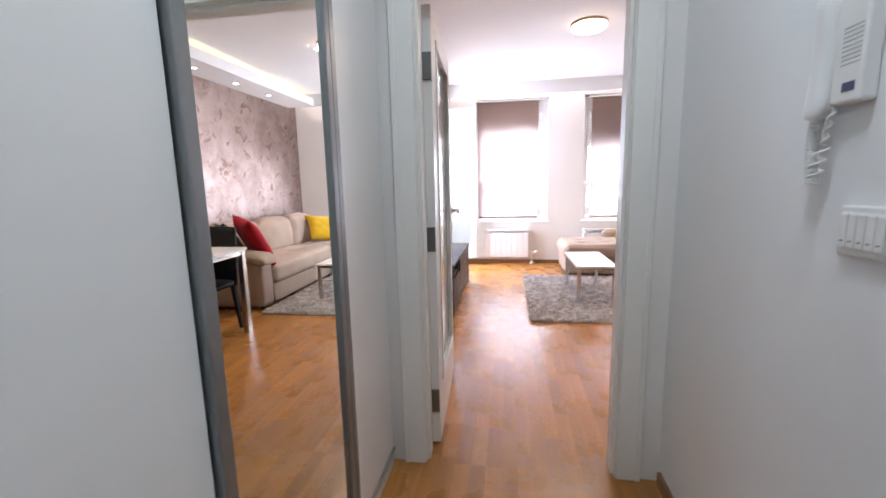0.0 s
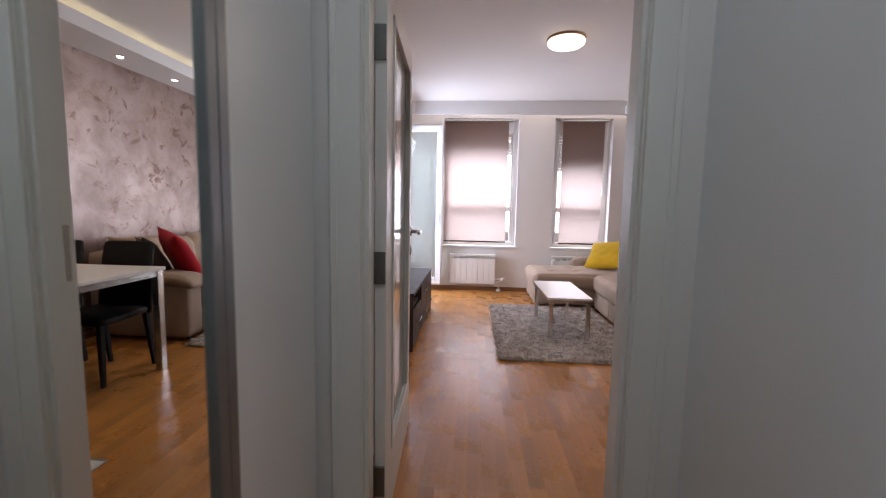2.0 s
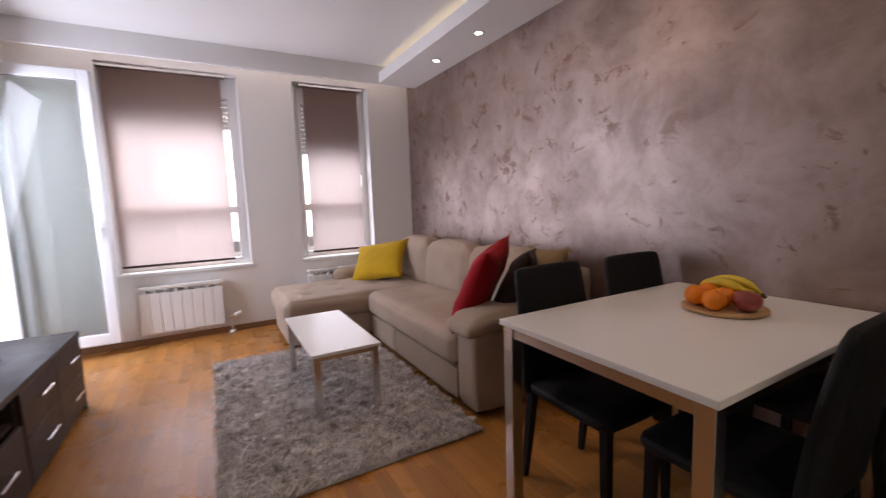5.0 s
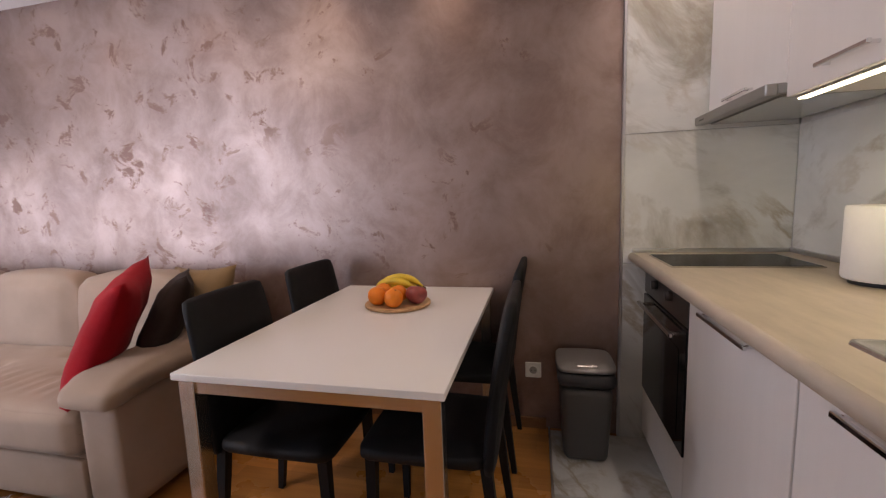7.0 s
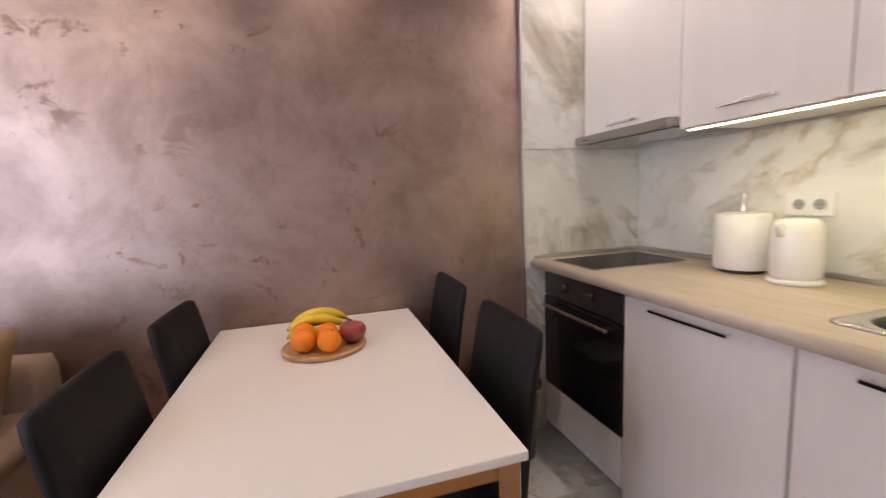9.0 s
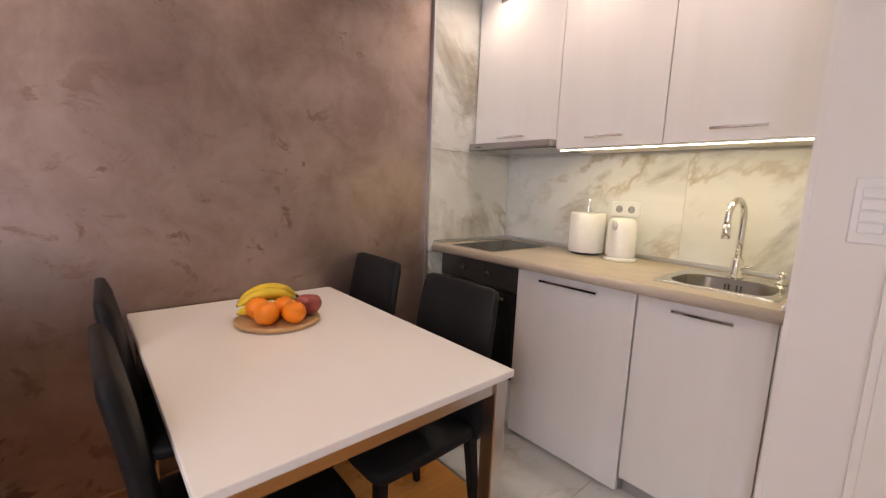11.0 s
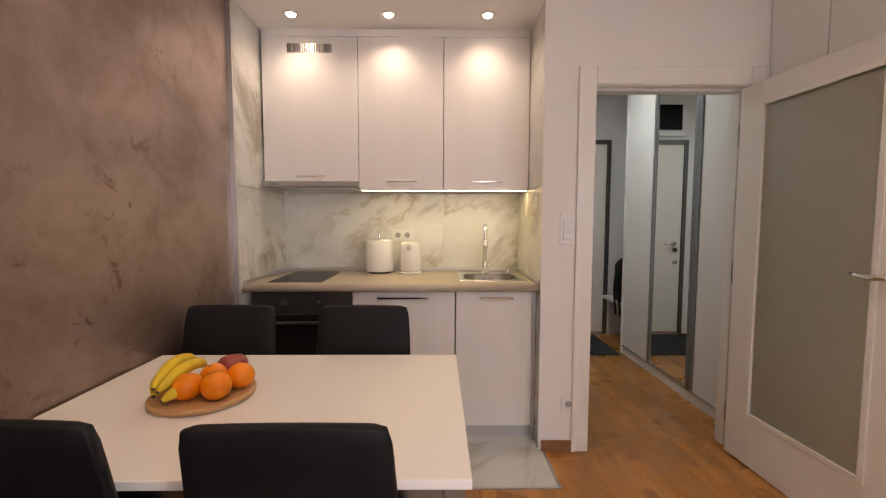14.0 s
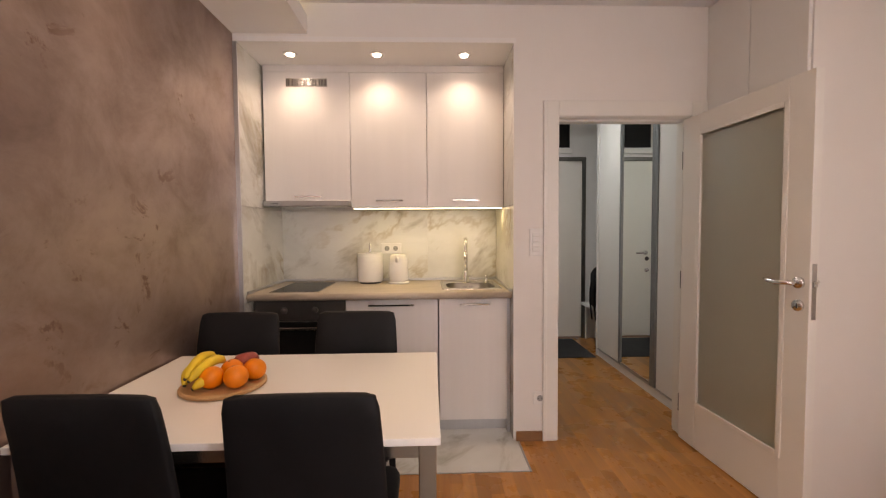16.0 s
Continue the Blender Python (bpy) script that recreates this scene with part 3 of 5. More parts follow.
for y in (-TH - 0.007, 0.0):
    for r in ((GX0 - 0.012, GX0 + 0.014, y, y + 0.007, GZ0 - 0.012, GZ1 + 0.012), (GX1 - 0.014, GX1 + 0.012, y, y + 0.007, GZ0 - 0.012, GZ1 + 0.012),
              (GX0 + 0.014, GX1 - 0.014, y, y + 0.007, GZ0 - 0.012, GZ0 + 0.014), (GX0 + 0.014, GX1 - 0.014, y, y + 0.007, GZ1 - 0.014, GZ1 + 0.012)):
        part("glazing_bead", box(*r, 0.003, 2), M_DOOR, leaf)
pane = part("glass_pane", box(GX0 + 0.001, GX1 - 0.001, -TH / 2 - 0.003, -TH / 2 + 0.003, GZ0 + 0.001, GZ1 - 0.001), M_FROST, leaf, "satin frosted glass panel")
for y, s in ((0.0, 1), (-TH, -1)):
    HX, HZ, KZ = LEAF_W - 0.047, 1.080, 0.980
    part("rose", cyl((HX, y, HZ), (HX, y + s * 0.012, HZ), 0.026, 0.024, 28), M_CHROME, leaf, "chrome handle rose", True)
    pts = [(HX, y + s * 0.01, HZ), (HX, y + s * 0.045, HZ), (HX - 0.011, y + s * 0.055, HZ), (HX - 0.055, y + s * 0.056, HZ - 0.004), (HX - 0.10, y + s * 0.055, HZ), (HX - 0.125, y + s * 0.05, HZ + 0.005)]
    part("lever_handle", tube(pts, [0.011, 0.011, 0.011, 0.012, 0.010, 0.006]), M_CHROME, leaf, "curved chrome lever", True)
    k = part("key_rose", cyl((HX, y, KZ), (HX, y + s * 0.01, KZ), 0.026, 0.024, 28), M_CHROME, leaf, "chrome keyhole rose", True)
    # raised dark inlay stands in for the shade inside the hole
    part("keyhole", boxes([(HX - 0.003, HX + 0.003, min(y + s * 0.0095, y + s * 0.0112), max(y + s * 0.0095, y + s * 0.0112), KZ - 0.013, KZ + 0.010)]), M_DKPLASTIC, k)
part("lock_plate", box(LEAF_W - 0.001, LEAF_W + 0.0025, -0.030, -0.010, 0.925, 1.165), M_STEEL, leaf, "steel lock faceplate")
part("latch_bolt", box(LEAF_W + 0.002, LEAF_W + 0.014, -0.026, -0.014, 1.065, 1.09, 0.002), M_STEEL, leaf)
for z in (0.22, 1.00, 1.74):
    hg = part("hinge", boxes([(-0.012, 0.001, -TH + 0.002, -0.002, z - 0.055, z + 0.055)]), M_DARKMETAL, leaf, "grey metal hinge")
    part("hinge_knuckle", cyl((-0.004, 0.004, z - 0.055), (-0.004, 0.004, z + 0.055), 0.009, None, 14), M_DARKMETAL, hg, "", True)
solid("strike_plate", box(DOOR_R - 0.0025, DOOR_R + 0.001, Y_DW - 0.036, Y_DW - 0.010, 0.93, 1.13, 0.001), M_STEEL, "steel strike plate set in the door jamb", "strike plate")

# ---- hall ----
# wardrobe with sliding doors
ward = thing("sliding_wardrobe", "white hall wardrobe with aluminium-edged sliding doors", "wardrobe", pose(X_WARD, 0, 0))
part("plinth", box(-0.62, -0.012, 0.07, Y_DH - 0.025, 0, 0.07), M_WARD, ward)
part("end_panel", box(-0.62, 0.0, 0.05, 0.07, 0, Z_CEIL - 0.002), M_WARD, ward)
part("top_track", box(-0.10, 0.0, 0.07, Y_DH - 0.025, 2.60, Z_CEIL - 0.002), M_WARD, ward)
part("bottom_track", box(-0.10, -0.002, 0.07, Y_DH - 0.025, 0.07, 0.078), M_ALU, ward)
def sliding(y0, y1, dx, mat, nm):
    d = part("sliding_door", box(-0.022 + dx, -0.004 + dx, y0 + 0.032, y1 - 0.032, 0.10, 2.575), mat, ward, nm)
    for a, b in ((y0, y0 + 0.034), (y1 - 0.034, y1)):
        part("aluminium_stile", box(-0.030 + dx, 0.008 + dx, a, b, 0.08, 2.60, 0.004, 2), M_STILE, d, "brushed aluminium grip profile")
    for za in (0.08, 2.575):
        part("aluminium_rail", box(-0.026 + dx, -0.002 + dx, y0 + 0.034, y1 - 0.034, za, za + (0.02 if za < 1 else 0.025)), M_ALU, d)
sliding(0.570, 1.155, -0.004, M_MIRROR, "full-height mirror")
wd = part("sliding_door", box(-0.045, -0.012, 1.193, Y_DH - 0.022, 0.08, 2.60, 0.002), M_WARD, ward, "plain white panel")
part("aluminium_stile", box(-0.050, 0.002, 1.158, 1.192, 0.08, 2.60, 0.004, 2), M_STILE, wd, "brushed aluminium grip profile")
part("sliding_door", box(-0.045, -0.012, 0.072, 0.565, 0.08, 2.60, 0.002), M_WARD, ward, "plain white panel")

# intercom
ic = thing("intercom_phone", "white wall intercom handset on a ribbed base", "intercom", pose(X_HALL_R, 0.886, 1.475))
part("base", box(-0.030, 0, -0.062, 0.008, -0.096, 0.092, 0.006, 3), M_PLASTIC, ic)
part("cradle", box(-0.022, 0, 0.003, 0.050, -0.085, 0.085, 0.006, 2), M_PLASTIC, ic)
bm = soft_box(-0.052, -0.014, 0.008, 0.054, -0.114, 0.106, 0.016, 0.002, 10)
for v in bm.verts:
    v.co.x += 0.010 * (1 - ((v.co.z - 0.007) / 0.115) ** 2)
part("handset", bm, M_PLASTIC, ic, "", True)
dots = [(-0.0312, -0.0295, -0.054 + c * 0.0062, -0.0516 + c * 0.0062, -0.030 + r * 0.0078, -0.0274 + r * 0.0078) for c in range(7) for r in range(9)]
part("speaker_grille", boxes(dots), M_GREYPLASTIC, ic, "grid of small grey speaker holes")
part("badge", box(-0.0316, -0.0295, -0.050, -0.022, -0.076, -0.060, 0.0005), M_NAVY, ic, "dark blue printed badge")
coil = []
for i in range(240):
    a, u = i * 0.85, i / 239
    if u < 0.8:
        zz, yy = -0.108 - 0.130 * u / 0.8, 0.035 + 0.010 * math.sin(u * 4)
    else:
        k = (u - 0.8) / 0.2
        zz, yy = -0.238 + 0.140 * k, 0.033 - 0.035 * k
    r = 0.0105 if u < 0.9 else 0.004
    coil.append((-0.026 + r * math.cos(a), yy + r * math.sin(a), zz))
part("coiled_cord", tube(coil, 0.0026, 6), M_PLASTIC, ic, "coiled white cord", True)

# hall switches
sw = thing("switch_panel", "wide white five-gang light switch", "light switch", pose(X_HALL_R, 0.750, 1.152))
part("frame", box(-0.013, 0, -0.101, 0.108, -0.045, 0.045, 0.004, 2), M_PLASTIC, sw)
part("inner_panel", box(-0.0155, -0.012, -0.062, 0.100, -0.034, 0.034, 0.002), M_PLASTIC, sw)
for i in range(6):
    yc, w = (0.0885 - i * 0.0195, 0.0092) if i < 5 else (-0.0315, 0.0285)
    k = part("rocker", box(-0.0195, -0.015, yc - w, yc + w, -0.031, 0.031, 0.0025, 2), M_PLASTIC, sw)
    part("mark", box(-0.0201, -0.0192, yc - 0.004, yc + 0.004, -0.020, -0.017), M_GREYPLASTIC, k)

# entrance end
structure("baseboard_hall", box(X_HALL_R - 0.014, X_HALL_R, Y_ENTRY, Y_DH - 0.022, 0, 0.055), M_BASEBOARD, "narrow brown wooden baseboard", "baseboard")
ent = thing("door_entrance", "closed white entrance door in a dark steel frame", "door", pose(0.16, Y_ENTRY, 0))
part("door_panel", box(-0.515, 0.515, -0.05, 0.006, 0.02, 2.148, 0.003), M_DOOR, ent)
for r in ((-0.56, -0.517, -0.06, 0.02, 0, 2.195), (0.517, 0.56, -0.06, 0.02, 0, 2.195), (-0.517, 0.517, -0.06, 0.02, 2.15, 2.195)):
    part("steel_frame", box(*r, 0.003), M_DARKMETAL, ent, "dark grey steel frame")
er = part("handle_rose", cyl((0.435, 0.006, 1.04), (0.435, 0.014, 1.04), 0.026, 0.024, 24), M_CHROME, ent, "chrome handle rose", True)
part("lever", tube([(0.435, 0.01, 1.04), (0.435, 0.05, 1.04), (0.40, 0.056, 1.04), (0.30, 0.056, 1.038)], 0.010), M_CHROME, er, "", True)
for z in (0.967, 0.827):
    k = part("lock_rose", cyl((0.455, 0.006, z), (0.455, 0.016, z), 0.026, 0.023, 24), M_CHROME if z < 0.9 else M_DKPLASTIC, ent, "round lock cover", True)
part("peephole", cyl((0.0, 0.005, 1.5), (0.0, 0.012, 1.5), 0.012, None, 16), M_CHROME, ent, "", True)
tr = thing("transom_box", "dark glazed transom with a white ledge above the entrance", "transom window", pose(0.22, Y_ENTRY, 2.31))
part("glass_pane", box(-0.42, 0.42, 0.0, 0.012, 0, 0.275), M_BLACKGLASS, tr)
part("transom_frame", boxes([(-0.44, 0.44, 0.0, 0.018, 0.275, 0.295), (-0.44, -0.42, 0.0, 0.018, 0.0, 0.275), (0.42, 0.44, 0.0, 0.018, 0.0, 0.275)]), M_PLASTIC, tr)
part("ledge", box(-0.45, 0.45, 0.0, 0.05, -0.075, -0.025, 0.004), M_PLASTIC, tr)
solid("doormat", box(-0.226, 0.75, -0.56, 0.155, 0.0, 0.012, 0.003), M_MAT, "dark grey doormat by the entrance door", "doormat")
rack = thing("coat_rack", "white wall coat rack with a low shelf beside the wardrobe", "coat rack", pose(-0.60, -0.36, 0))
part("back_panel", box(-0.30, -0.28, -0.25, 0.30, 0.0, 2.0, 0.003), M_WARD, rack)
part("shelf", box(-0.28, 0.26, -0.25, 0.30, 0.42, 0.45, 0.003), M_WARD, rack)
part("side_panel", box(0.18, 0.20, -0.25, -0.22, 0.0, 0.42), M_WARD, rack)
part("seat_front", box(0.18, 0.20, 0.27, 0.30, 0.0, 0.42), M_WARD, rack)
bag = thing("backpack", "black cloth backpack hanging with loose straps", "backpack", pose(-0.40, -0.17, 0.62))
part("body", soft_box(-0.15, 0.06, -0.14, 0.10, -0.17, 0.26, 0.05, 0.03, 8, 0.012), M_BAG, bag, "", True)
for k in (-0.05, 0.06):
    part("strap", tube([(0.06, k, 0.18), (0.10, k + 0.02, 0.05), (0.09, k - 0.01, -0.10), (0.085, k + 0.015, -0.22), (0.07, k, -0.30)], 0.010, 8), M_BAG, bag, "", True)
# unseen lamp, added because the hall has cool light of its own
hall_lamp = thing("hall_ceiling_lamp", "assumed round white hall ceiling lamp, itself unseen", "ceiling lamp", pose(0.32, 0.55, Z_CEIL))
part("base", cyl((0, 0, -0.03), (0, 0, 0), 0.15, None, 36), M_PLASTIC, hall_lamp)
part("diffuser", lathe([(0.08, -0.075), (0.12, -0.065), (0.14, -0.03)], 36), M_HALL_LAMP, hall_lamp, "", True)
area_light("hall_lamp_light", look((0.32, 0.55, Z_CEIL - 0.08), (0.32, 0.55, 0)), 0.26, 0.26, 9, COOL)


# ---- windows ----
def window_unit(name, x0, x1, z0, z1, shutter_to, bx0, bx1):
    yf = Y_WIN + 0.14
    w = tagged(new(name), "white plastic window with a transom bar, blind lowered", "window", kind="structure")
    fr = 0.06
    zt = 1.21
    for n, r in (("window_frame", (x0, x0 + fr, yf, yf + 0.07, z0, z1)), ("window_frame", (x1 - fr, x1, yf, yf + 0.07, z0, z1)), ("window_frame", (x0 + fr, x1 - fr, yf, yf + 0.07, z0, z0 + fr)), ("window_frame", (x0 + fr, x1 - fr, yf, yf + 0.07, z1 - 0.20, z1)), ("transom_bar", (x0 + fr, x1 - fr, yf, yf + 0.07, zt - 0.035, zt + 0.035))):
        part(n, box(*r, 0.006, 2), M_PVC, w)
    for a, b in ((z0 + fr, zt - 0.035), (zt + 0.035, z1 - 0.20)):
        for r in ((x0 + fr, x0 + fr + 0.035, yf - 0.012, yf + 0.05, a, b), (x1 - fr - 0.035, x1 - fr, yf - 0.012, yf + 0.05, a, b)):
            part("sash", box(*r, 0.005, 2), M_PVC, w)
        p = part("pane", box(x0 + fr + 0.033, x1 - fr - 0.033, yf + 0.02, yf + 0.035, a, b), M_GLASS, w)
        p.visible_shadow = False
    part("sash_handle", boxes([(x1 - fr - 0.03, x1 - fr - 0.012, yf - 0.05, yf - 0.012, 1.42, 1.55)], 0.004), M_PVC, w)
    part("window_sill", box(x0 - 0.012, x1 + 0.012, Y_WIN - 0.025, yf, z0 - 0.028, z0 - 0.001, 0.005, 2), M_PVC, w, "white plastic sill")
    part("reveal_lining", boxes([(x0 - 0.002, x0 + 0.006, Y_WIN - 0.003, yf, z0, z1), (x1 - 0.006, x1 + 0.002, Y_WIN - 0.003, yf, z0, z1)]), M_PVC, w)
    n = int((z1 - shutter_to) / 0.045)
    for i in range(n):
        zz = z1 - 0.045 * i
        part("shutter_slat", box(x0 + 0.04, x1 - 0.04, yf + 0.080, yf + 0.090, zz - 0.043, zz, 0.003), M_SHUTTER, w)
    b = thing("roller_blind", "brown roller blind lowered, daylight glowing through the cloth", "blind", pose((bx0 + bx1) / 2, Y_WIN + 0.07, z1), "window blinds")
    hw = (bx1 - bx0) / 2
    part("cloth", box(-hw, hw, 0.0, 0.0012, z0 - z1 + 0.06, -0.02), M_BLIND, b)
    part("bottom_bar", box(-hw, hw, -0.007, 0.008, z0 - z1 + 0.045, z0 - z1 + 0.065, 0.003), M_DARKWOOD, b, "dark brown weight bar")
    part("cassette", box(-hw - 0.05, hw + 0.05, -0.035, 0.03, -0.035, -0.001, 0.006, 2), M_ALU, b, "pale metal rail")
    part("chain", tube([(hw + 0.03, -0.01, -0.03), (hw + 0.032, -0.012, -0.7), (hw + 0.03, -0.01, -1.45)], 0.0025, 6), M_PLASTIC, b)
    return w


window_unit("window_1", W1[0], W1[1], W1[2], W1[3], 1.98, -0.225, 0.690)
window_unit("window_2", W2[0], W2[1], W2[2], W2[3], 1.74, 1.462, 2.045)
bd = tagged(new("door_balcony"), "white plastic balcony door standing open, tall clear glass pane", "balcony door", kind="structure")
# frame in the reveal of the doorway
for r in ((X_LO + 0.02, X_LO + 0.09, BAL[0], BAL[0] + 0.055, BAL[2], BAL[3]), (X_LO + 0.02, X_LO + 0.09, BAL[1] - 0.055, BAL[1], BAL[2], BAL[3]), (X_LO + 0.02, X_LO + 0.09, BAL[0] + 0.055, BAL[1] - 0.055, BAL[3] - 0.055, BAL[3]), (X_LO + 0.02, X_LO + 0.09, BAL[0] + 0.055, BAL[1] - 0.055, BAL[2], BAL[2] + 0.05)):
    part("door_frame", box(*r, 0.005, 2), M_PVC, bd)
# leaf opened at a right angle, parallel to the window wall
LX0, LX1, LY, LZ0, LZ1 = -0.935, -0.245, 6.318, 0.115, 2.355
bl = part("door_leaf", boxes([(LX0, LX0 + 0.078, LY - 0.03, LY + 0.03, LZ0, LZ1), (LX1 - 0.078, LX1, LY - 0.03, LY + 0.03, LZ0, LZ1), (LX0 + 0.078, LX1 - 0.078, LY - 0.03, LY + 0.03, LZ0, LZ0 + 0.09), (LX0 + 0.078, LX1 - 0.078, LY - 0.03, LY + 0.03, LZ1 - 0.085, LZ1)], 0.004), M_PVC, bd)
part("pane", box(LX0 + 0.076, LX1 - 0.076, LY - 0.010, LY + 0.010, LZ0 + 0.088, LZ1 - 0.083), M_BALCONY, bl, "grey-green double glass")
part("glazing_seal", boxes([(LX0 + 0.078, LX0 + 0.084, LY - 0.024, LY - 0.011, LZ0 + 0.09, LZ1 - 0.085), (LX1 - 0.084, LX1 - 0.078, LY - 0.024, LY - 0.011, LZ0 + 0.09, LZ1 - 0.085), (LX0 + 0.084, LX1 - 0.084, LY - 0.024, LY - 0.011, LZ1 - 0.091, LZ1 - 0.085)]), M_GREYPLASTIC, bl, "grey rubber seal")
part("door_handle", boxes([(LX1 - 0.052, LX1 - 0.028, LY - 0.038, LY - 0.03, 1.00, 1.14), (LX1 - 0.046, LX1 - 0.034, LY - 0.075, LY - 0.037, 1.075, 1.095), (LX1 - 0.048, LX1 - 0.032, LY - 0.085, LY - 0.072, 0.965, 1.095)], 0.003), M_PVC, bl, "white lever handle")
for z in (0.35, 1.25, 2.1):
    part("hinge", cyl((LX0 - 0.012, LY - 0.034, z), (LX0 - 0.012, LY - 0.034, z + 0.09), 0.010, None, 12), M_PVC, bl, "", True)
structure("balcony_floor", boxes([(-3, 5, Y_WIN + 0.25, 9.2, -0.2, -0.02), (-3, X_LO, 3.5, Y_WIN + 0.25, -0.2, -0.02)]), M_FACADE, "pale balcony slab outside the windows", "balcony")
structure("balcony_parapet", box(-3, 5, 9.1, 9.25, -0.02, 0.55), M_FACADE, "pale rendered balcony parapet", "parapet")
structure("balcony_partition", box(-3.15, -3.0, 3.5, 9.25, -0.02, 1.0), M_PARTITION, "grey-green rendered balcony side wall", "balcony wall")
structure("ground", box(-400, 400, 10, 800, -9.2, -9), M_FACADE, "distant ground beyond the balcony", "ground")

# ---- radiators ----
def radiator(n_sections, m, label):
    r = thing("radiator", label, "radiator", m)
    w = 0.083
    part("core", box(0.004, n_sections * w - 0.004, 0.010, 0.07, 0.03, 0.36), M_RAD, r, "enamelled core")
    for i in range(n_sections):
        s = part("section", box(i * w + 0.0016, (i + 1) * w - 0.0016, 0.0, 0.08, 0.0, 0.372, 0.004, 2), M_RAD, r)
        part("fin", box(i * w + 0.026, i * w + 0.051, 0.004, 0.07, 0.372, 0.408, 0.003), M_RAD, s)
    part("top_cap", box(0, n_sections * w, 0.0, 0.08, 0.406, 0.432, 0.004, 2), M_RAD, r)
    v = part("valve", cyl((n_sections * w + 0.015, 0.04, 0.06), (n_sections * w + 0.09, 0.04, 0.06), 0.015, None, 14), M_CHROME, r, "chrome valve", True)
    part("valve_head", cyl((n_sections * w + 0.085, 0.04, 0.06), (n_sections * w + 0.15, 0.04, 0.085), 0.022, 0.018, 16), M_PLASTIC, v, "", True)
    part("pipe", tube([(n_sections * w + 0.06, 0.04, 0.06), (n_sections * w + 0.06, 0.05, 0.0), (n_sections * w + 0.06, 0.05, -0.10)], 0.009, 10), M_RAD, r, "", True)
    part("foot_cover", cyl((n_sections * w + 0.06, 0.05, -0.112), (n_sections * w + 0.06, 0.05, -0.085), 0.035, 0.03, 20), M_RAD, r, "", True)
    part("bracket", box(0.1, 0.14, 0.07, 0.10, 0.1, 0.34), M_RAD, r)
    return r


radiator(8, pose(-0.118, Y_WIN - 0.10, 0.112), "white aluminium sectional radiator under the wide window")
radiator(7, pose(1.36, Y_WIN - 0.10, 0.112), "white aluminium radiator partly hidden behind the sofa")
structure("baseboard_window", box(X_LEFT, X_ACC, Y_WIN - 0.014, Y_WIN, 0, 0.055), M_BASEBOARD, "narrow brown wooden baseboard", "baseboard")
structure("baseboard_accent", box(X_ACC - 0.014, X_ACC, 2.14, Y_WIN - 0.015, 0, 0.055), M_BASEBOARD, "narrow brown wooden baseboard", "baseboard")
structure("baseboard_door_wall", box(DOOR_R + 0.100, NICHE_L - 0.002, Y_DW, Y_DW + 0.014, 0, 0.06), M_BASEBOARD, "short brown wooden baseboard", "baseboard")
structure("baseboard_left", box(X_LEFT, X_LEFT + 0.014, 2.48, BAL[0] - 0.01, 0, 0.055), M_BASEBOARD, "narrow brown wooden baseboard", "baseboard")

# ---- lamps ----
cl = thing("ceiling_lamp", "round flat ceiling lamp with a lit opal diffuser", "ceiling lamp", pose(0.965, 4.18, Z_CEIL))
part("rim", lathe([(0.150, -0.022), (0.160, -0.020), (0.162, 0.0)], 40), M_BOARD, cl, "beige rim", True)
part("diffuser", lathe([(0.10, -0.060), (0.140, -0.056), (0.153, -0.045), (0.155, -0.021)], 40), M_LAMP, cl, "lit opal diffuser", True)
area_light("ceiling_lamp_light", look((0.965, 4.18, Z_CEIL - 0.08), (0.965, 4.18, 0)), 0.28, 0.28, 11, WARM_WHITE)


def downlight(x, y, z, watts, target, cone):
    d = thing("downlight", "small round recessed downlight, switched on", "downlight", pose(x, y, z), "recessed downlights")
    part("ring", lathe([(0.025, -0.001), (0.030, -0.006), (0.042, -0.005), (0.045, 0.0)], 26), M_CHROME, d, "", True)
    part("lens", cyl((0, 0, -0.0085), (0, 0, -0.003), 0.025, None, 24), M_SPOT, d, "lit lens")
    spot_light("downlight_beam", (x, y, z - 0.02), target, watts, (1.0, 0.91, 0.80) if cone > 120 else WARM, cone)


for y in (5.37, 4.69, 4.01, 3.33, 2.65):
    downlight(2.42, y, Z_SOF, 7.5, (2.46, y, 0), 105)
for x in (2.36, 1.81, 1.25):
    downlight(x, 1.615, Z_NICHE, 9.8, (x, 1.60, 0), 140)

# ---- kitchen ----
KX0, KX1 = 0.962, 2.606
structure("wall_tiles_base", boxes([(X_ACC - 0.012, X_ACC, Y_BACK, Y_DW, 0, Z_NICHE), (NICHE_L, X_ACC - 0.012, Y_BACK, Y_BACK + 0.004, 0, Z_NICHE), (NICHE_L, NICHE_L + 0.004, Y_BACK + 0.004, Y_DW, 0, Z_NICHE)]), M_GROUT, "grouted backing of the kitchen tiles", "tile backing")
tiles_parent = tagged(new("kitchen_wall_tiles"), "large marble-look ceramic wall tiles with grey-ochre veins", "wall tile", kind="structure")
ZROWS = [(0.0, 0.883), (0.885, 1.4835), (1.4855, Z_NICHE)]
